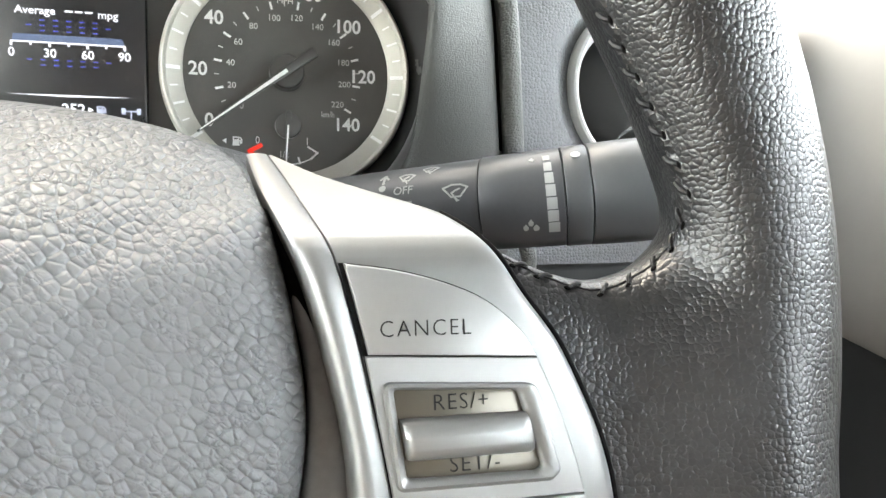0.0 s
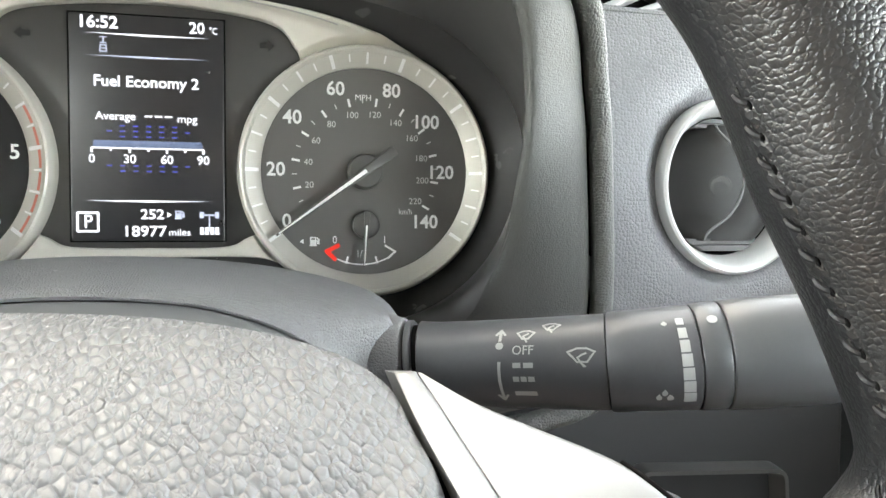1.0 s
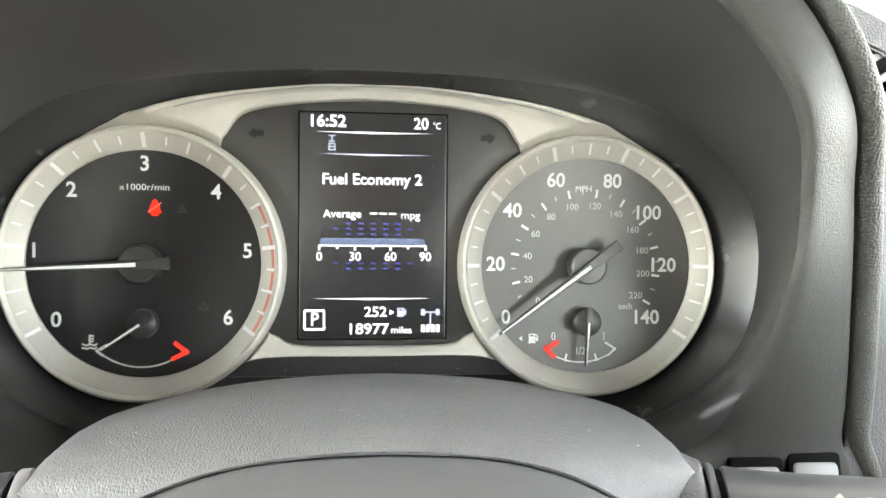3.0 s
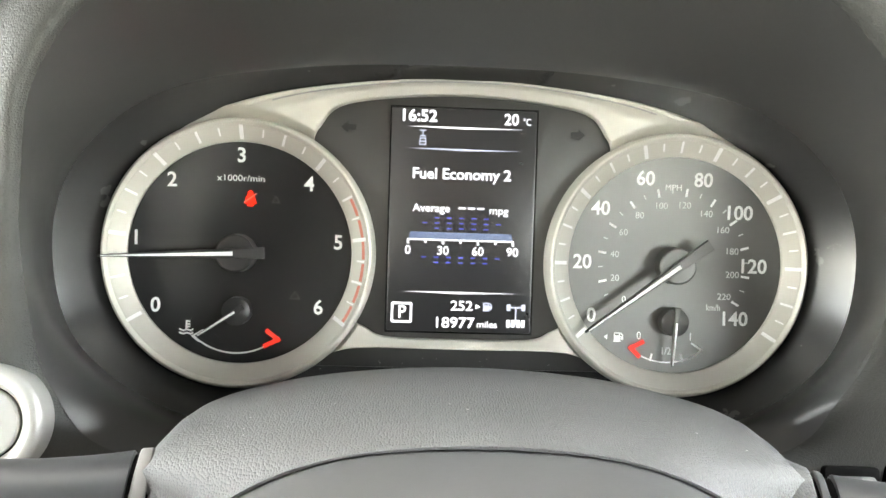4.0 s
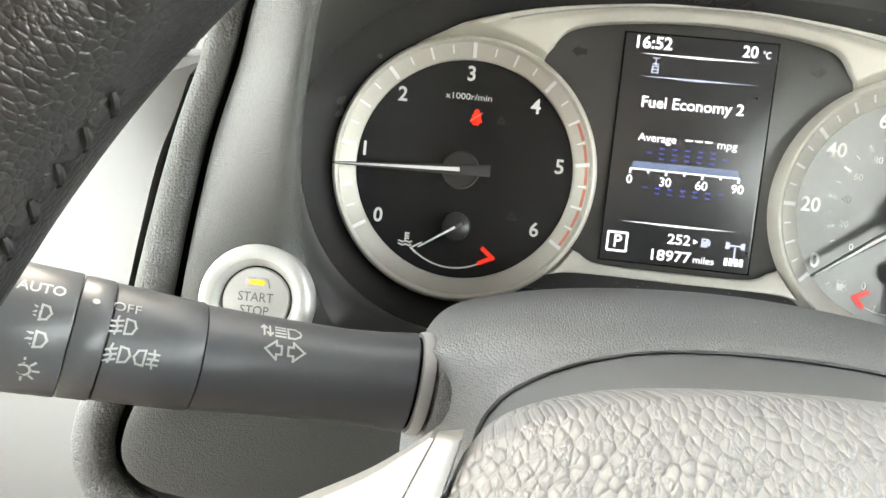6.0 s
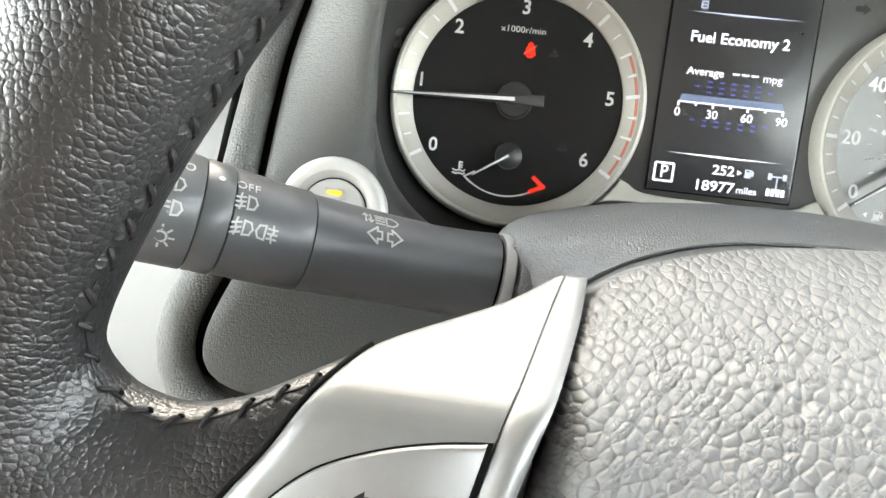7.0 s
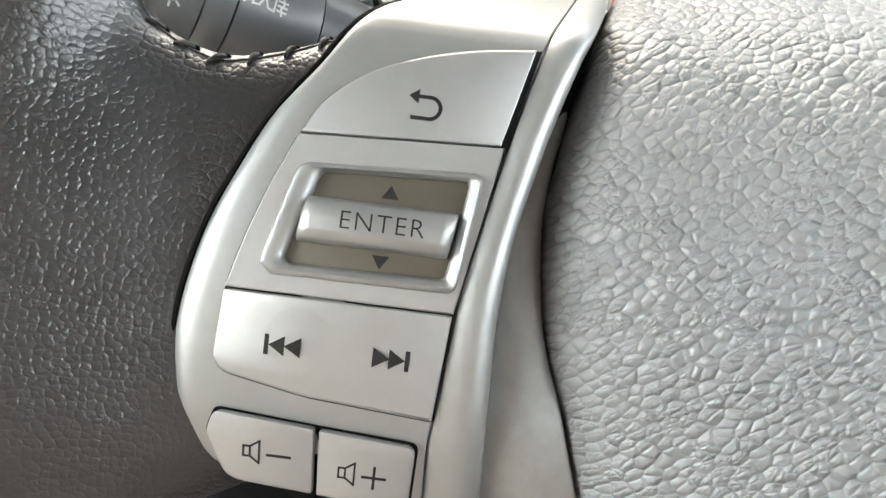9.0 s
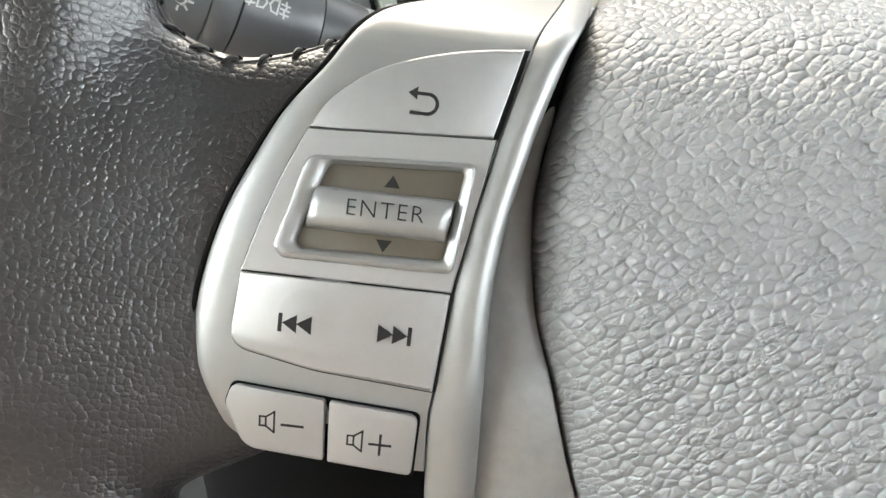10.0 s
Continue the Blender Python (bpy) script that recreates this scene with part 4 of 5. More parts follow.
bm = strokes([[(0, 1.2), (0, 4.0)], [(-1.2, 3.2), (0, 4.8), (1.2, 3.2)]], 0.7, 0)
flat(arc((0, -0.6), 1.1, 0, 340, 12), 0, bm=bm)
sym(bm, 43.5, 34, wip_sleeve, wrap_r, "up_arrow_symbol")
for i, (wide, high) in enumerate(((3.0, 1.9), (3.4, 2.5), (3.8, 2.7), (4.2, 2.76), (4.5, 2.78), (4.7, 2.8), (4.9, 2.8))):
    sym(flat([(-wide / 2, -high), (wide / 2, -high), (wide / 2, high), (-wide / 2, high)], 0, scale=0.62), 91.0 + 0.12 * i, 52 - i * 14.6, wip, wrap_r, "interval_mark")
for x, a in ((0, -28), (-1.5, -34), (1.3, -35)):
    sym(flat([(0, 1.3), (0.8, 0.1), (0.6, -0.7), (0, -1.0), (-0.6, -0.7), (-0.8, 0.1)], 0), 85.5 + x, a, wip, wrap_r, "drop_symbol")
sym(flat([(0, 1.0), (0.8, 0), (0, -0.8), (-0.8, 0)], 0), 87, 50, wip, wrap_r, "drop_symbol")
sym(flat(arc((0, 0), 1.4, 0, 340, 14), 0), 99.2, 50, wip, wrap_r, "index_dot")


# ---- steering wheel; its frame: x right, z up in the wheel's plane, -y towards the driver ----
wheel = thing("steering_wheel", WH, "leather-rimmed steering wheel with silver button panels", "steering wheel")
LEAN_BACK = 0.12  # the rim stands more upright than the button panels


def rim_at(up):
    """Radius of the rim's middle and half its thickness, at an angle in degrees from the top."""
    return (float(np.interp(up, [0, 40, 51, 66, 80, 92, 180], [176, 176, 176.3, 178.4, 181.8, 182.2, 180])),
            float(np.interp(up, [0, 40, 51, 60, 66, 73, 80, 92, 180], [16.0, 16.4, 16.8, 17.6, 17.8, 17.2, 16.3, 15.8, 15.6])))


def raw_torus(bm, n=220, m=32):
    rows = []
    for i in range(n):
        a = 2 * math.pi * i / n
        row = []
        for k in range(m):
            b = 2 * math.pi * k / m
            mid, grip = rim_at(math.degrees(min(a, 2 * math.pi - a)))
            mid += float(np.interp(math.degrees(a), [0, 20, 45, 52, 62], [0, 3, 6, 5.5, 0.5]))
            r, h = mid + grip * math.cos(b), (grip - 0.5) * math.sin(b)
            row.append((r * math.sin(a) + 1.5, -h - r * math.cos(a) * LEAN_BACK, r * math.cos(a)))
        rows.append(row)
    return loft(rows + [rows[0]], closed=True, bm=bm)


def raw_spoke(bm, sign):
    """The leather-covered spoke: sections along x of (x, bottom, top, back, front)."""
    rows = []
    for x, lo, hi, back, front in ((192, -62, 40, -12, 12), (180, -65, 38, -16, 16.5), (170, -66, 28, -17, 12), (160, -65, 18.5, -18, 7.5), (150, -61, 16, -19, 3.6), (140, -56, 19, -20, 2.0), (132, -52, 23.5, -22, 0), (124, -46, 28.5, -25, -5), (116, -42, 32, -28, -12), (106, -38, 33, -30, -20)):
        cz, cy, hz, hy = (lo + hi) / 2, (back + front) / 2, (hi - lo) / 2, (front - back) / 2
        row = []
        for k in range(40):
            a = 2 * math.pi * k / 40
            c, s = math.cos(a), math.sin(a)
            row.append((sign * x, -(cy + hy * math.copysign(abs(s) ** 0.62, s)), cz + hz * math.copysign(abs(c) ** 0.62, c)))
        rows.append(row)
    return loft(rows, closed=True, cap=True, bm=bm)


bm = raw_torus(bmesh.new())
raw_spoke(bm, 1)
raw_spoke(bm, -1)
bmesh.ops.remove_doubles(bm, verts=bm.verts, dist=0.001)
bmesh.ops.recalc_face_normals(bm, faces=bm.faces)
rough = bpy.data.meshes.new("leather_rough")
bm.to_mesh(rough)
bm.free()
carrier = new("leather_carrier", rough)
remesh = carrier.modifiers.new("remesh", "REMESH")
remesh.mode, remesh.voxel_size, remesh.use_smooth_shade = "VOXEL", 1.9, True
easing = carrier.modifiers.new("easing", "SMOOTH")
easing.factor, easing.iterations = 0.5, 26
bpy.context.view_layer.update()
done = bpy.data.meshes.new_from_object(carrier.evaluated_get(bpy.context.evaluated_depsgraph_get()))
bpy.data.objects.remove(carrier)
bpy.data.meshes.remove(rough)
from mathutils.bvhtree import BVHTree  # noqa: E402
bm = bmesh.new()
bm.from_mesh(done)
bpy.data.meshes.remove(done)
leather_tree = BVHTree.FromBMesh(bm)


part("leather_rim", bm, LEATHER, wheel, "black grained leather rim and spoke covering", sharp=180)


# stitched seam along the inner edge of each upper opening
def seam_path(sign):
    pts = [(128, 3, 28), (134.6, 3.5, 22), (139.4, 2.5, 18.5), (144.7, 1.5, 16), (151, 0, 14.8), (158.5, -0.5, 18), (163, -2.5, 23.5)]
    for up in (79, 75, 70, 65, 60, 55):
        mid, grip = rim_at(up)
        turn = radians(float(np.interp(up, [55, 72, 79], [4, 6, 14])))
        r, h = mid - grip * math.cos(turn), grip * math.sin(turn)
        pts.append((r * math.sin(radians(up)), -h - r * math.cos(radians(up)) * LEAN_BACK, r * math.cos(radians(up))))
    out = []
    for p in spline([(sign * x + (1.5 if z > 25 else 0), y, z) for x, y, z in pts], 12):
        hit, nor, _, _ = leather_tree.find_nearest(p)
        out.append((hit, nor))
    return out


for sign in (-1, 1):
    path = seam_path(sign)
    part("seam_groove", tube([p + n * 0.05 for p, n in path], 0.25, 6), THREAD, wheel, "dark stitched seam line")
    run, nexts, fold = 0.0, 3.0, 1.0
    folds = bmesh.new()
    for (p, n), (q, _) in zip(path, path[1:]):
        step = (q - p).length
        run += step
        d = (q - p).normalized()
        side = n.cross(d).normalized()
        if run > fold:
            fold += 5.9
            if p.z < 27:
                continue
            rows = []
            for t in np.linspace(0, 1, 7):
                row = []
                for u in np.linspace(-1, 1, 9):
                    m = p + d * (2.6 * (2 * t - 1) + 0.5 * float(u)) + side * (2.1 * float(u))
                    hit, nor, _, _ = leather_tree.find_nearest(m)
                    row.append(hit + nor * (0.6 * math.sin(math.pi * float(t)) ** 0.8 * max(0, 1 - float(u) ** 2) - 0.08))
                rows.append(row)
            loft(rows, bm=folds)
        if run < nexts:
            continue
        nexts += 5.9
        lean = d * 1.3
        a, b = p - side * 1.3 - lean, p + side * 1.3 + lean
        pts = []
        for t in np.linspace(0, 1, 7):
            m = a.lerp(b, float(t))
            hit, nor, _, _ = leather_tree.find_nearest(m)
            pts.append(hit + nor * (0.05 + 0.55 * math.sin(math.pi * t)))
        bold = 1.9 if p.z > 27 else 1.3
        # raised black bead drawn for the shade in the needle hole
        for end in (a,):
            hit, nor, _, _ = leather_tree.find_nearest(end)
            pit = tube([hit - d * 0.5 * bold + nor * 0.12, hit - d * 0.2 * bold + nor * 0.2, hit + d * 0.2 * bold + nor * 0.2, hit + d * 0.5 * bold + nor * 0.12], [0.12, 0.42, 0.42, 0.12], 7)
            part("stitch_hole_shade", pit, BLACK, wheel)
        part("stitch", tube(pts, [bold * r for r in (0.2, 0.3, 0.34, 0.36, 0.34, 0.3, 0.2)], 7), THREAD, wheel)
    part("puckered_edge", folds, LEATHER, wheel, "leather puckered between the stitches")

# black plate added behind each spoke for the shade deep in the wheel
for sign in (-1, 1):
    shape = rounded([(sign * 40, -150), (sign * 105, -142), (sign * 150, -92), (sign * 164, -50), (sign * 150, -20), (sign * 40, -20)], 12)
    part("dark_backing", plate(shape, -52, -38, 4), DARK_BACKING, wheel, "black plate added for the shade behind the spoke")

# airbag cover: a domed cushion with rolled edge
edge_half = [(0, 61.0, -37), (40, 58.7, -35), (67, 52.6, -30), (80.5, 45.0, -25), (84.5, 36, -12), (87, 27.7, -1), (90.8, 9.9, 4.2), (92.8, -7, 4.4), (91.2, -23, 4), (87.5, -34.7, 3), (81.5, -52.4, 0), (68, -80, -6), (40, -97, -12), (0, -103, -15)]
loop = spline(edge_half + [(-x, z, n) for x, z, n in edge_half[-2:0:-1]], 8, True)
mid = Vector((0, -20, 0))
rows = []
for s in (0.001, 0.12, 0.24, 0.36, 0.48, 0.6, 0.7, 0.78, 0.85, 0.905, 0.945, 0.97, 0.985, 0.995, 1.0):
    row = []
    reach = 62 * (1 - s)
    weights = [(k, math.exp(-0.5 * (k / max(reach, 0.3)) ** 2)) for k in range(-int(2.2 * reach), int(2.2 * reach) + 1)]
    total = sum(w for _, w in weights)
    for i, p in enumerate(loop):
        edge_n = sum(loop[(i + k) % len(loop)].z * w for k, w in weights) / total
        x, z = mid.x + (p.x - mid.x) * s, mid.y + (p.y - mid.y) * s
        dome = 27.0 * (1 - s ** 2.4)
        row.append((x, -(edge_n * s ** 2.2 + dome - 4.0 * max(0, s - 0.93) ** 2 / 0.0049), z))
    rows.append(row)
def flank(p):
    """How far the cushion bulges out below its edge: along the spokes only."""
    return min(1, max(0, (abs(p.x) - 66) / 16)) * min(1, max(0, (44 - p.y) / 14))


for out, drop, bulge in ((1.0, 6.5, 0.45), (1.0, 9.5, 0.8), (1.0, 13, 1.1), (1.0, 18, 1.2), (0.99, 28, 1.2), (0.98, 42, 1.0)):
    rows.append([(mid.x + (p.x - mid.x) * out + math.copysign(bulge * flank(p), p.x), -(p.z - drop), mid.y + (p.y - mid.y) * out) for p in loop])
part("airbag_cover", loft(rows, closed=True), AIRBAG, wheel, "grey grained airbag cover", sharp=70)
# black sheet behind the cover's gap, standing for the shade in it
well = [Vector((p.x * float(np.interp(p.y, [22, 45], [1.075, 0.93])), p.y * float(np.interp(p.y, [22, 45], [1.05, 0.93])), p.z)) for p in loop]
part("gap_shade_sheet", loft([[(p.x, -(p.z - 9), p.y) for p in well], [(p.x * 0.9, -(p.z - 16), p.y * 0.9) for p in well], [(p.x * 0.2, -(p.z - 18), p.y * 0.2) for p in well]], closed=True), BLACK, wheel, "black sheet for the shade in the gap")


# silver button panels
FACE = spline([(-70, -9, 0), (-60, -4.5, 0), (-50, 0.2, 0), (-38, 4.3, 0), (-22, 6.8, 0), (-10, 7.3, 0), (3, 7.2, 0), (12, 7.0, 0), (19, 6.0, 0), (24, 3.2, 0), (28, -1.8, 0), (34, -11, 0), (41, -21.5, 0), (46.6, -30, 0)], 8)


def eased(zs, xs):
    """A smooth function through the pairs (z, x)."""
    line = spline([(z, x, 0) for z, x in zip(zs, xs)], 8)
    a, b = [p.x for p in line], [p.y for p in line]
    return lambda z: float(np.interp(z, a, b))


def panel_n(z):
    """Height of a panel's face towards the driver at z."""
    return float(np.interp(z, [p.x for p in FACE], [p.y for p in FACE]))


outer_x = eased([-53, -51.5, -50, -47.8, -43, -38.6, -30, -22, -12.4, -3.5, 5, 13.5, 22, 29, 32, 36, 40.5, 46.6], [128, 136, 140, 144, 146.6, 147.9, 148.7, 147.8, 145.5, 142, 138, 132, 127, 121, 116, 107, 97.5, 88.2])


seam_x = eased([-70, -46, -38, -22, -14, 3, 19.5, 28, 36, 41, 46.6], [107, 108.6, 108.3, 107, 105.8, 102.4, 98.4, 95.2, 92, 90, 87.6])


strip_x = eased([-70, -54, -32, -21, -10, 2.6, 9, 19, 28, 38, 46.6], [97.5, 99, 100.2, 100.4, 99.4, 96.8, 95.2, 92.2, 88.6, 85.0, 82.8])


def curved(bm, sign, add=0.0):
    """Lays parts drawn flat for the right-hand panel over the panel's curved face, mirrored for the left one."""
    zs = [v.co.z for v in bm.verts]
    for z in np.arange(math.ceil(min(zs) / 2) * 2, max(zs), 2.0):
        bmesh.ops.bisect_plane(bm, geom=bm.verts[:] + bm.edges[:] + bm.faces[:], dist=1e-4, plane_co=(0, 0, float(z)), plane_no=(0, 0, 1))
    for v in bm.verts:
        roll_off = 0.0005 * max(0.0, v.co.x - 120) ** 2
        v.co = (sign * v.co.x, v.co.y - panel_n(v.co.z) - add + roll_off, v.co.z)
    return bm


def panel_base(sign):
    zs = list(np.linspace(-52.5, 46.4, 80))
    rows = []
    for z in zs:
        a, b = seam_x(z), outer_x(z)
        b = max(b, a + 0.4)
        row = [(a, 7.0, z), (a, 0.3, z), (a + 0.25, 0.0, z)]
        for t in np.linspace(0.06, 0.9, 12):
            row.append((a + (b - a) * t, 0.0, z))
        row += [(a + (b - a) * 0.95, 0.25, z), (a + (b - a) * 0.985, 0.9, z), (b, 2.0, z), (b, 9.0, z)]
        rows.append(row)
    return curved(loft(rows), sign)


def panel_strip(sign):
    rows = []
    for z in np.linspace(-69, 46.6, 90):
        a, b = strip_x(z), seam_x(z)
        w = b - a
        rows.append([(a, 14.0, z), (a, 3.0, z), (a + 0.05 * w, 0.6, z), (a + 0.2 * w, -0.5, z), (a + 0.4 * w, -0.95, z), (a + 0.6 * w, -0.9, z), (a + 0.8 * w, -0.45, z), (a + 0.94 * w, -0.1, z), (b - 0.15, 0.5, z), (b - 0.15, 7, z)])
    return curved(loft(rows, cap=True), sign)


arm_face = spline([(-100, -16, 0), (-70, -7.5, 0), (-42, 0.8, 0), (-30, 0.6, 0), (-20, -0.2, 0), (-8, -1.8, 0), (4, -4, 0), (14, -7, 0), (26, -14, 0), (38, -27, 0)], 8)
ARM_N = lambda z: float(np.interp(z, [p.x for p in arm_face], [p.y for p in arm_face]))  # noqa: E731
arm_x = eased([-100, -70, -52, -41.5, -34, -23, -7, 4, 10, 20, 28, 38], [63, 74.5, 82.4, 86.2, 88.6, 92.2, 94.0, 93.2, 92.0, 90.2, 87.6, 84.6])


def lower_arm(sign):
    rows = []
    for z in np.linspace(-100, 37, 70):
        a = arm_x(z)
        b = max(a + 2, float(np.interp(z, [-100, -70, -54, -32, -4, 14, 28, 38], [104, 107, 105, 104, 103, 99.5, 94, 90])))
        lift = float(np.interp(z, [-100, -40, -20, 14], [3.4, 3.4, 2.4, 1.0]))
        row = [(a, 14, z), (a, 3.2, z), (a + 0.15, 2.4, z), (a + 0.5, 1.9, z)]
        for t in np.linspace(0.15, 1.0, 8):
            row.append((a + (b - a) * t, 1.6 - lift * 0.5 * math.sin(math.pi * t) ** 2 + lift * t ** 1.5, z))
        rows.append(row)
    bm = loft(rows)
    for v in bm.verts:
        v.co = (sign * v.co.x, v.co.y - ARM_N(v.co.z), v.co.z)
    return bm


def shape_back(gap=0.0):
    top = spline([(133.0, 2.08, 0), (130.2, 6.9, 0), (124.2, 12.1, 0), (116.6, 15.5, 0), (108, 17.8, 0), (98.9, 19.1, 0)], 6)
    return [Vector((102.6 + gap, 3.56))] + [Vector((p.x + (gap if i == len(top) - 1 else 0), p.y)) for i, p in enumerate(top)]


def shape_mid():
    side = spline([(133.2, 1.95, 0), (136.4, -6, 0), (139, -14, 0), (141.1, -21.95, 0)], 5)
    return [Vector((102.7, 3.4))] + [Vector((p.x, p.y)) for p in side] + [Vector((107.2, -21.95))]


def shape_media():
    return rounded([(107.3, -22.14), (141.1, -22.14), (142.0, -34.2), (128, -36.8), (108.4, -38.2)], [0.3, 0.5, 3.5, 30, 0.3])


def shape_minus():
    return rounded([(125.6, -41.4), (140.9, -40.4), (142.0, -44), (138.6, -51.3), (125.2, -52.2)], [0.6, 1.6, 3, 4, 0.6])


def shape_plus():
    return rounded([(110.2, -42.4), (124.9, -41.5), (124.6, -52.3), (110.4, -53.2)], [1.8, 0.5, 0.5, 1.2])


def button(name, outline, sign, high, label, bevel=0.4):
    return part(name, curved(plate(inset(outline, 0.04), -3, high, bevel), sign), BUTTON, wheel, label)


def ring_plate(outer, inner, high):
    """A plate with an opening, its outer edge slightly rounded."""
    bm = bmesh.new()
    def loop_of(outline, h):
        vs = [bm.verts.new((p.x, -h, p.y)) for p in outline]
        return vs, [bm.edges.new((vs[i], vs[(i + 1) % len(vs)])) for i in range(len(vs))]
    top, e0 = loop_of(inset(outer, 0.25), high)
    hole, e1 = loop_of(inner, high)
    bmesh.ops.triangle_fill(bm, use_beauty=True, edges=e0 + e1)
    for a, b in ((outer, high - 0.25), (outer, -3.0)):
        low = [bm.verts.new((p.x, -b, p.y)) for p in a]
        for i in range(len(low)):
            j = (i + 1) % len(low)
            bm.faces.new((top[i], top[j], low[j], low[i]))
        top = low
    return bm


def print_on(name, bm, sign, parent, high, flip=True):
    """Dark print on a button; drawn facing the driver, so mirrored back on the left panel."""
    if sign < 0:
        for v in bm.verts:
            v.co.x = -v.co.x
    return part(name, curved(bm, sign, high), ENGRAVED, parent)


def pod(sign, side):
    part("trim_panel", panel_base(sign), SILVER, wheel, "satin silver spoke panel")
    part("trim_strip", panel_strip(sign), SILVER, wheel, "rounded bright silver strip along the panel")
    # black tube on the leather, drawn for the shade along the panel's edge
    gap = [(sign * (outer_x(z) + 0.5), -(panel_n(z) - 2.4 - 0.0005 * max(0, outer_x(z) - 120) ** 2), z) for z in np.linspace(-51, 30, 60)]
    part("panel_gap_shade", tube(gap, 0.6, 8), BLACK, wheel, "black tube for the shade between panel and leather")
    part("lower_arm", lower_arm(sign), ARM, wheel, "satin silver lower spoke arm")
    # the gaps are shallow: black plates stand for their shade
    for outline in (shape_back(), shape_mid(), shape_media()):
        part("button_gap_shade", curved(plate(inset(outline, -0.28), -3, 0.10, 0.05), sign), BLACK, wheel, "black plate for the shade round the button")
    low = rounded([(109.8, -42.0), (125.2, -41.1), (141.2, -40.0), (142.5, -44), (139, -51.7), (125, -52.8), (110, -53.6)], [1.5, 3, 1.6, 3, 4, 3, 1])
    part("button_gap_shade", curved(plate(low, -3, 0.10, 0.05), sign), BLACK, wheel, "black plate for the shade round the buttons")
    one = button("upper_button", shape_back(0.7), sign, 1.4, "silver cancel button" if side == "R" else "silver back button")
    # rocker housing: frame, dished recess, roller
    frame_out = inset(shape_mid(), 0.04)
    rim_out = rounded([(105.2, -0.9), (132.4, -2.4), (136.4, -17.8), (134.6, -19.3), (107.4, -19.0)], [1.6, 2.6, 1.4, 1.4, 1.8])
    rim_in = rounded([(107.2, -2.3), (129.0, -3.4), (133.0, -16.6), (131.8, -17.4), (109.2, -17.0)], [0.8, 1.6, 0.8, 0.8, 1.0])
    housing = part("rocker_housing", curved(ring_plate(frame_out, inset(rim_out, 0.3), 1.1), sign), BUTTON, wheel, "silver rocker housing")
    rows = [[(p.x, -h, p.y) for p in o] for o, h in ((rim_out, 0.6), (rim_out, 1.5), (inset(rim_out, 0.3), 2.1), (inset(rim_out, 0.8), 2.3), (inset(rim_in, -0.6), 1.9), (inset(rim_in, -0.2), 1.5), (rim_in, 0.9), (rim_in, 0.2))]
    part("rocker_frame", curved(loft(rows, closed=True), sign), SILVER, housing, "raised bright frame round the rocker")
    dish = bent(plate(inset(rim_in, -0.2), 0.15, 0.35, 0.02), lambda c: c)
    part("rocker_recess", curved(dish, sign), DISH, housing, "bronze grey recess")
    rows = []
    for z, h in ((-14.0, 0.3), (-13.9, 2.4), (-13.2, 3.5), (-12.2, 4.0), (-10.3, 4.25), (-8.7, 4.0), (-7.9, 3.4), (-7.3, 2.2), (-7.2, 0.3)):
        rows.append([(x + 0.16 * (-10.4 - z), -(h - d), z) for x, d in ((108.6, 3.0), (108.8, 0.9), (109.4, 0.3), (110.4, 0.0), (120, 0.0), (129.0, 0.0), (130.2, 0.3), (130.8, 0.9), (131.0, 3.0))])
    roller = part("rocker_roller", curved(loft(rows), sign), SILVER, wheel, "rounded silver rocker roller")
    media = button("lower_button", shape_media(), sign, 1.4, "wide silver track button", bevel=0.45)
    minus = button("volume_button", shape_minus(), sign, 1.9, "small silver volume button")
    plus = button("volume_button", shape_plus(), sign, 1.9, "small silver volume button")
    return one, housing, roller, media, minus, plus


one, housing, roller, media, minus, plus = pod(-1, "L")
DOME = (129.6, -28.4)


def dome_at(x, z):
    """Height of the finger dome on the track button."""
    return 0.36 * max(0.0, 1 - ((x - DOME[0]) ** 2 + (z - DOME[1]) ** 2) / 4.6 ** 2) ** 2


part("finger_dome", curved(lathe([(r, 1.41 + dome_at(DOME[0] + r, DOME[1])) for r in (4.6, 4.0, 3.4, 2.8, 2.2, 1.6, 1.0, 0.5, 0.01)], DOME, 40), -1), BUTTON, media, "low round finger dome")
print_on("back_symbol", strokes([[(-116.9, 6.2)] + arc((-114.5, 7.8), 1.62, 180, 0, 14) + [(-116.2, 9.42)]], 0.55, 1.48), -1, one, 0)
print_on("back_symbol", flat([(-117.7, 9.42), (-116.2, 10.5), (-116.2, 8.34)], 1.48), -1, one, 0)
print_on("enter_lettering", lettering("ENTER", 2.75, (-119.0, -10.5), 4.28, 1.0, thick=0.1, bold=-0.05, spacing=1.14), -1, roller, 0)
tri_up = [(-1.3, -0.9), (1.3, -0.9), (0, 1.1)]
print_on("up_symbol", flat(tri_up, 0.5, (-118.6, -5.3)), -1, housing, 0)
print_on("down_symbol", flat([(x, -z) for x, z in tri_up], 0.5, (-118.9, -15.6)), -1, housing, 0)
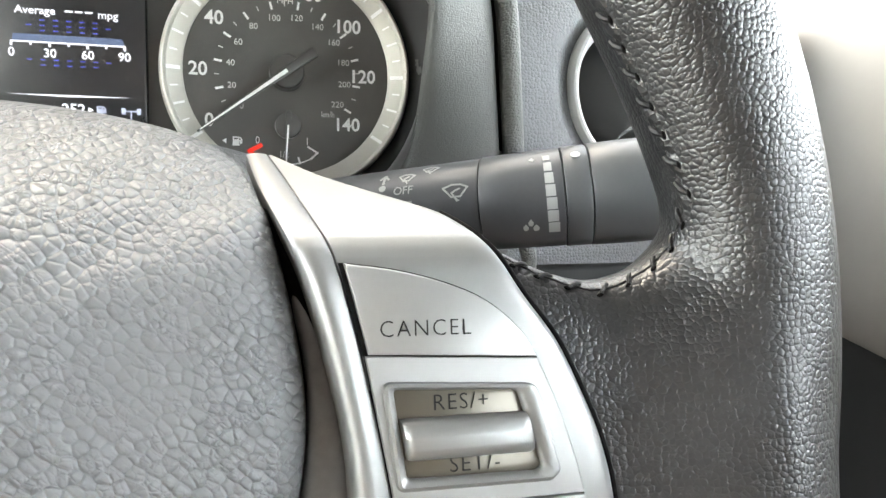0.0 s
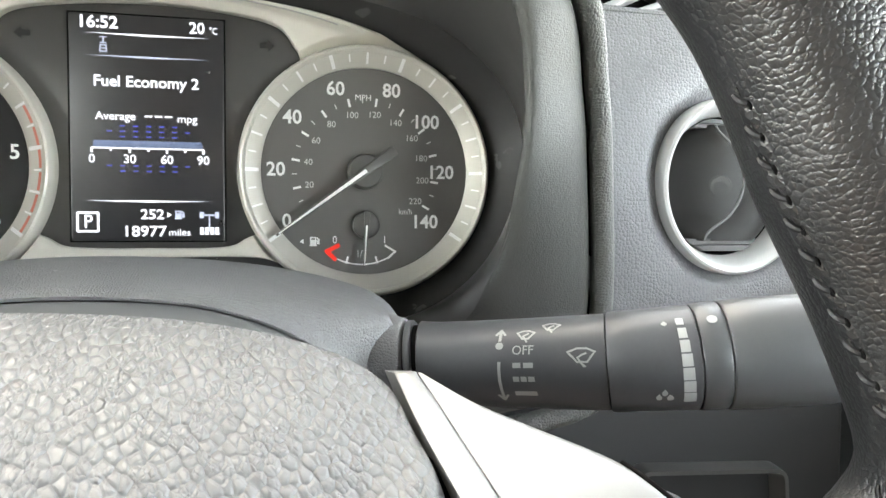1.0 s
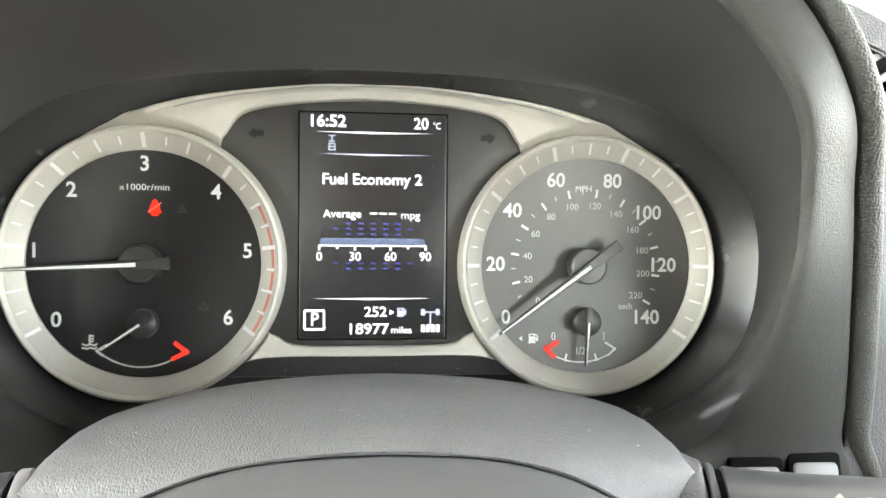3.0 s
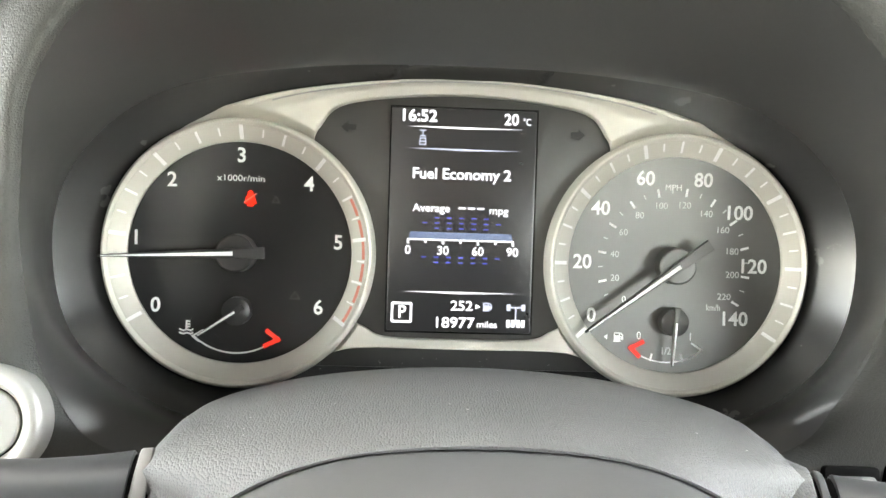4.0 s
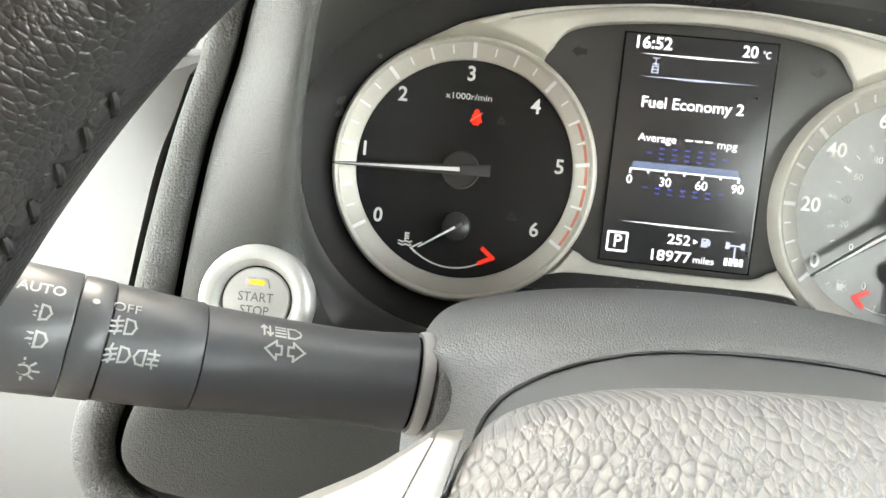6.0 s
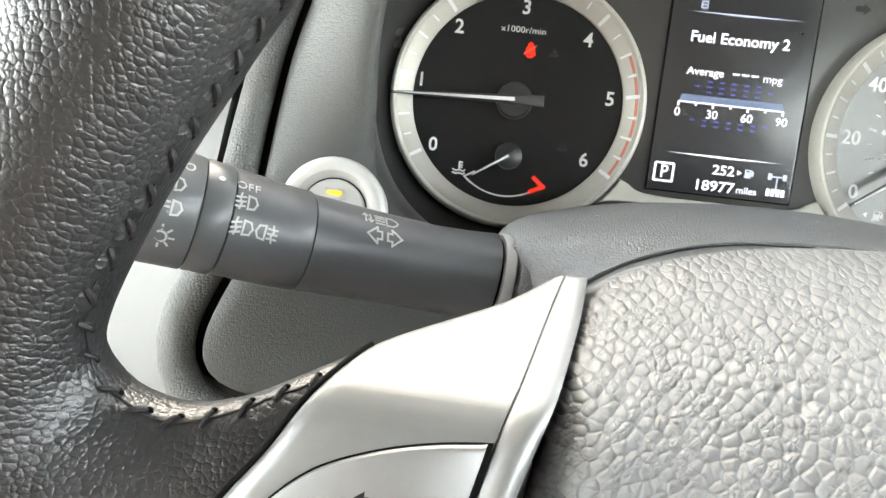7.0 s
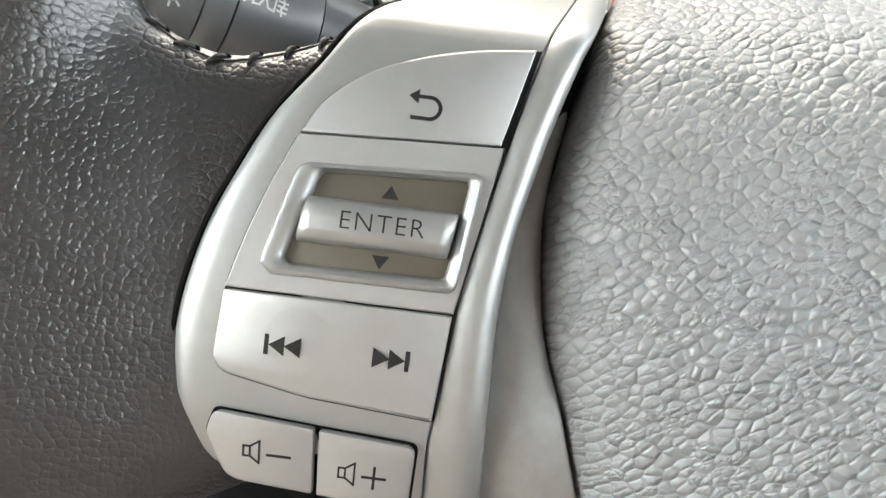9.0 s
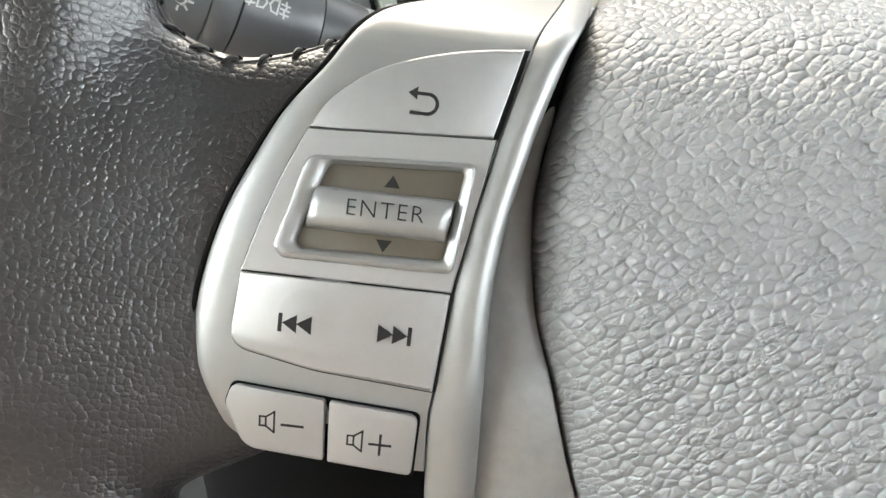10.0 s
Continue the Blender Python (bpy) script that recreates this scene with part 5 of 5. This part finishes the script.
for cx, s in ((-131.4, -1), (-115.6, 1)):
    bm = flat([(s * -2.6, -1.5), (s * -2.6, 1.5), (s * -0.1, 0)], 1.48, (cx, -29.6))
    flat([(s * -0.2, -1.5), (s * -0.2, 1.5), (s * 2.2, 0)], 1.48, (cx, -29.6), bm=bm)
    flat([(s * 2.2, -1.5), (s * 2.2, 1.5), (s * 2.85, 1.5), (s * 2.85, -1.5)][::s], 1.48, (cx, -29.6), bm=bm)
    for i, no in ((0, (1, 0, 0)), (2, (0, 0, 1))):
        at = [v.co[i] for v in bm.verts]
        for q in np.arange(min(at) + 0.5, max(at), 0.5):
            bmesh.ops.bisect_plane(bm, geom=bm.verts[:] + bm.edges[:] + bm.faces[:], dist=1e-4, plane_co=Vector(no) * float(q), plane_no=no)
    for v in bm.verts:
        v.co.y -= dome_at(-v.co.x, v.co.z) * 1.05
    print_on("skip_symbol", bm, -1, media, 0)
for ob, cx, cz, extra in ((minus, -133.0, -46.2, []), (plus, -118.4, -47.8, [[(2.4, -2.0), (2.4, 1.4)]])):
    print_on("volume_symbol", strokes([[(-3.0, -0.8), (-3.0, 0.8), (-2.0, 0.8), (-0.6, 1.8), (-0.6, -1.8), (-2.0, -0.8), (-3.0, -0.8)], [(-2.0, 0.8), (-2.0, -0.8)]], 0.3, 1.98, (cx, cz)), -1, ob, 0)
    print_on("volume_sign", strokes([[(0.7, -0.3), (4.1, -0.3)]] + extra, 0.42, 1.98, (cx, cz)), -1, ob, 0)

one, housing, roller, media, minus, plus = pod(1, "R")
print_on("cancel_lettering", lettering("CANCEL", 2.9, (113.1, 7.6), 1.48, 0.94, thick=0.1, bold=-0.06, spacing=1.16), 1, one, 0)
print_on("resume_lettering", lettering("RES/+", 2.8, (119.0, -5.0), 0.5, 0.98, thick=0.1, bold=-0.04, spacing=1.12), 1, housing, 0)
print_on("set_lettering", lettering("SET/-", 2.8, (121.1, -15.4), 0.5, 0.98, thick=0.1, bold=-0.04, spacing=1.12), 1, housing, 0)

# ---- dashboard right of the binnacle, with its round vent ----
dash_r = thing("dash_panel_right", CL, "soft grey grained dashboard end panel beside the door", "dashboard", kind="structure")


def end_panel(x, z):
    """Depth of the right-hand panel at (x, z)."""
    base = -41 + 0.12 * (x - 227) + 0.1 * max(0, z + 27)
    d = math.hypot(x - 275, z + 24)
    dish = -2.0 * math.exp(-((d - 61) / 16) ** 2)
    base += 3.5 * max(0.0, min(1.0, (49 - d) / 3.5))
    return base + dish + 0.0012 * max(0, z - 20) ** 2


def in_slot(c):
    x, z = c.x - 225, c.z - 69
    return -34 < x < 28 and -10 < z < 23.5 - (x + 35) * 0.43


rows = []
for z in np.linspace(-112, 106, 96):
    far = float(np.interp(z, [-118, 20, 50, 60, 98, 106], [350, 342, 310, 294, 221, 200]))
    near = float(np.interp(z, [-130, -84, -24, 12, 45, 60, 112], [193, 198, 191, 184, 171, 164, 140]))
    row = [Vector((near + (far - near) * t, 0, z)) for t in np.linspace(0, 1, 80)]
    line = [(p.x, end_panel(p.x, z), z) for p in row]
    line.append((far + 4, end_panel(far, z) + 5, z + 2))
    line.append((far + 6, end_panel(far, z) + 30, z + 3))
    rows.append(line)
bm = loft(rows)
hole = [f for f in bm.faces if math.hypot(f.calc_center_median().x - 275, f.calc_center_median().z + 24) < 41.5]
slot = [f for f in bm.faces if in_slot(f.calc_center_median())]
bmesh.ops.delete(bm, geom=hole + slot, context="FACES")
part("panel_skin", bm, PADDING, dash_r)

vent = thing("side_air_vent", CL @ pose(0.2765, -0.036, -0.024, 0, 0, 6) @ Matrix.Scale(0.99, 4), "round side air vent with dark twisted vanes", "air vent")
part("vent_ring", lathe([(44, -8), (44.2, 1.0), (43.6, 2.8), (42.4, 3.5), (41.2, 2.9), (39.0, -1.5), (35.2, -9.5), (34.6, -30)], n=96), VENTRING, vent, "light silver ring")
part("vent_throat", lathe([(34.9, -10), (34.5, -34), (0.01, -36)], n=64), BLACK, vent)
for name, z0, z1 in (("top_wedge", 29.0, 33.6), ("bottom_wedge", -26.5, -33.0)):
    for k in range(2):
        lo, hi = z0 + (z1 - z0) * 0.5 * k, z0 + (z1 - z0) * (0.5 * k + 0.46)
        half = [math.sqrt(max(1, 34.6 ** 2 - z * z)) for z in (lo, hi)]
        part(name, plate([(-half[0], lo), (half[0], lo), (half[1], hi), (-half[1], hi)], -22, -9.0 + 1.6 * k, 0.5), EDGE_GREY, vent, "thin grey wedge")
S_EDGE = spline([(-8, 0, 30.5), (-5.5, 0, 27), (1.5, 0, 21.5), (6.5, 0, 14.5), (9.6, 0, 7), (10, 0, 0), (7.2, 0, -8), (1, 0, -15.5), (-7, 0, -20.5), (-11.5, 0, -24), (-13, 0, -27.5)], 5)
rows, behind = [], []
for e in S_EDGE:
    half = math.sqrt(max(9, 34.0 ** 2 - e.z * e.z))
    rows.append([(-half + (e.x + half) * t, 6.0 + 20 * (1 - t) ** 1.7, e.z) for t in np.linspace(0, 1, 16)])
    behind.append([(e.x - 3 + (half - e.x + 3) * t, 12 - 8 * math.sin(math.pi * 0.5 * t) + 6 * t ** 6, e.z) for t in np.linspace(0, 1, 14)])
bm = loft(rows)
bmesh.ops.solidify(bm, geom=list(bm.faces), thickness=1.6)
vane = part("vane", bm, VANE, vent, "dark curved vane with a thumb dimple")
part("vane_edge", tube([(e.x, 5.9, e.z) for e in S_EDGE], 0.7, 8), EDGE_GREY, vane, "lighter grey vane edge")
part("vane_thumb_dimple", bent(lathe([(5.8, -0.1), (5.2, 0.3), (4.4, 0.15), (2.0, -0.15), (0.01, -0.2)], (-2, 0), 32), lambda c: Vector((c.x, c.y + 6.0 + 20 * max(0.0, 1 - (c.x + 34) / 44) ** 1.7, c.z))), VANE, vane)
bm = loft(behind)
bmesh.ops.solidify(bm, geom=list(bm.faces), thickness=1.6)
part("vane", bm, VANE, vent, "dark curved vane")

demist = thing("demister_vent", CL @ pose(0.225, -0.0288, 0.069, -12, 0, 7), "small slatted demister outlet in the dash end", "air vent")
wedge = rounded([(-35, -10.5), (22, -8.5), (30.5, -3), (-35, 24)], [2, 6, 3, 2])
rows = [[(p.x, -h, p.y) for p in o] for o, h in ((inset(wedge, -3.2), -1.6), (inset(wedge, -2.2), 0.5), (inset(wedge, -0.8), 0.7), (wedge, -0.6), (wedge, -14))]
part("frame", loft(rows, closed=True), PADDING, demist, "flush grey frame")
part("throat", plate(wedge, -16, -13, 0.2), BLACK, demist)
for x0, z0, x1, z1 in ((-34, 6.5, -12, 16.0), (-23.5, -1.5, 4, 10.6), (-16.5, -9.3, 15.6, 5.4), (3.5, -9.3, 26.5, 0.4)):
    across = Vector((z0 - z1, x1 - x0)).normalized() * 1.7
    a, b = Vector((x0, z0)), Vector((x1, z1))
    part("slat", plate([a - across, b - across, b + across, a + across], -8, -1.2, 1.2), SLAT, demist)

# ---- centre stack edge left of the binnacle ----
centre = thing("centre_stack_trim", CL, "bright silver faceted trim at the edge of the centre stack", "dashboard trim")
top = [(-196, -66, 13), (-232, -62, 4), (-262, -58, -14), (-310, -52, -64), (-345, -46, -150), (-355, -44, -210)]
crease = [(-196, -69, 10), (-214, -72, 0), (-234, -72, -18), (-266, -70, -70), (-290, -66, -150), (-298, -64, -210)]
inner = [(-200, -70, 4), (-203.5, -72, -12), (-208.5, -74, -32), (-215, -76, -78), (-224, -78, -150), (-232, -78, -210)]
a, b, c = spline(top, 8), spline(crease, 8), spline(inner, 8)
rows = [[p + Vector((-3, 40, 2)) for p in a], a] + [mixed(a, b, t) for t in (0.3, 0.6, 0.92)] + [mixed(a, b, 1.0)] + [mixed(b, c, t) for t in (0.1, 0.4, 0.7, 0.95)] + [c, [p + Vector((2, 10, 0)) for p in c]]
part("trim_face", loft(rows), TRIM_SILVER, centre, sharp=28)
cvent = thing("centre_air_vent", CL, "centre air vent with pale horizontal slats", "air vent")
rows = [[p + Vector((-2, 14, 0)) for p in spline([(-178, -84, 60), (-186, -76, 30), (-196, -70, 12)], 8)], [p + Vector((-10, 15, 0)) for p in spline([(-178, -84, 60), (-186, -76, 30), (-198, -70, 12)], 8)], [p + Vector((-10, 60, 0)) for p in spline([(-178, -84, 60), (-186, -76, 30), (-198, -70, 12)], 8)]]
part("frame", loft(rows), LIGHTTRIM, cvent, "pale grey frame edge")
part("throat", box(-330, -186, 10, 14, 5, 90), BLACK, cvent)
for i in range(5):
    z = 14.5 + i * 15.0
    part("slat", bent(box(-320, -188, -58, -30, z - 1.5, z + 1.5, 1.2), lambda v: Vector((v.x + 0.25 * v.z, v.y, v.z - 0.25 * (v.y + 58) * 0.4))), LIGHTTRIM, cvent, "pale silver slat")

# ---- lower dash under the column ----
lower = thing("lower_dash_panel", CL, "dark lower dash panel under the steering column", "dashboard trim")
part("knee_panel", box(-330, 345, -34, -22, -420, -112, 4), KNEE, lower)
part("pocket_frame", bent(loft([[(p.x, -h, p.y) for p in o] for o, h in ((inset(rounded([(205, -190), (285, -190), (282, -152), (205, -148)], 5), -3), 34), (inset(rounded([(205, -190), (285, -190), (282, -152), (205, -148)], 5), -2), 44), (rounded([(205, -190), (285, -190), (282, -152), (205, -148)], 5), 44), (inset(rounded([(205, -190), (285, -190), (282, -152), (205, -148)], 5), 2), 34))], closed=True), lambda c: Vector((c.x + 20, c.y, c.z - 14))), TUNNEL, lower, "grey frame of a small open pocket")

# ---- the cabin round it: plain shell, mostly unseen, its window openings sized for the light ----
shell = lambda name, bm, mat, label: tagged(part(name, bm, mat, None), label, "car cabin", kind="structure")  # noqa: E731


def slab(name, x0, x1, y0, y1, z0, z1, mat, label, bevel=12):
    return shell(name, box(x0, x1, y0, y1, z0, z1, bevel), mat, label)


slab("ground", -60000, 60000, -60000, 60000, -120, 0, ASPHALT, "grey open ground outside the car", 0)
# unseen, added ahead to dim what comes through the windscreen
slab("backdrop", -15000, 15000, 7000, 7400, 0, 5500, BACKDROP_GREY, "unseen grey wall added to dim the windscreen light", 0)
# unseen, its beige chosen to bounce warm light onto the wheel
slab("floor", -1120, 520, -2000, 900, 480, 540, CABIN_DARK, "unseen cabin floor, beige to bounce warm light")
# unseen, reaches far forward to cut the light from above
slab("ceiling", -1080, 480, -1900, -40, 1640, 1690, HEADLINING, "pale cabin headlining")
slab("wall_right", 452, 590, -2000, 700, 910, 1150, DOOR_CARD, "pale grey upper driver's door card", 55)
slab("wall_right_lower", 470, 590, -2000, 700, 540, 930, KNEE, "dark lower driver's door card")
slab("wall_left", -1120, -1050, -2000, 700, 540, 960, CABIN, "dark passenger door card")
for x0, x1, z0, z1 in ((-1120, 520, 540, 1070), (-1120, 520, 1330, 1660), (-1120, -850, 1070, 1330), (250, 520, 1070, 1330)):
    slab("wall_back", x0, x1, -2060, -2000, z0, z1, CABIN, "dark rear cabin wall", 4)
# unseen rails, added to narrow the side windows' light
slab("light_cut_rail_left", -1120, -1050, -1250, -40, 1450, 1660, CABIN, "unseen dark rail added to cut the side light")
slab("light_cut_rail_right", 452, 590, -1250, 100, 1320, 1660, CABIN, "unseen dark rail added to cut the driver's window light")
# unseen, added to block light as the driver's body would
slab("wall_behind_driver", -270, 190, -690, -640, 540, 1470, BLOCKER_BROWN, "unseen brown blocker standing in for the driver's body", 40)
slab("wall_front", -1120, 520, 640, 700, 540, 1150, KNEE, "dark firewall behind the dashboard")
slab("dash_body", -1050, 452, 90, 640, 700, 1098, KNEE, "dark dashboard body behind the instruments", 20)
slab("dash_top", -1050, 452, 60, 640, 1100, 1150, TUNNEL, "dark dashboard top under the windscreen", 20)
for x0, x1, side in ((452, 520, "right"), (-1120, -1050, "left")):
    # unseen walls, added to shut out light from the rear sides
    for y0, y1 in ((-2000, -1250),):
        slab("rear_side_wall_" + side, x0, x1, y0, y1, 1000, 1660, CABIN, "dark rear side wall")
    bm = loft([[(x0, y, z), (x1, y, z), (x1, y + 90, z), (x0, y + 90, z)] for y, z in ((470, 1100), (150, 1330), (-130, 1540), (-350, 1660))], closed=True, cap=True)
    shell("windscreen_pillar_" + side, bm, HEADLINING, "pale grey windscreen pillar")
# unseen pane, its tint set to cut the light from above
pane = shell("windscreen", loft([[(x0, y, z), (x1, y, z), (x1, y + 6, z + 4), (x0, y + 6, z + 4)] for x0, x1, y, z in ((-1050, 452, 560, 1105), (-1050, 452, -45, 1634))], closed=True, cap=True), TINTED, "unseen windscreen pane, darkened to cut the light")
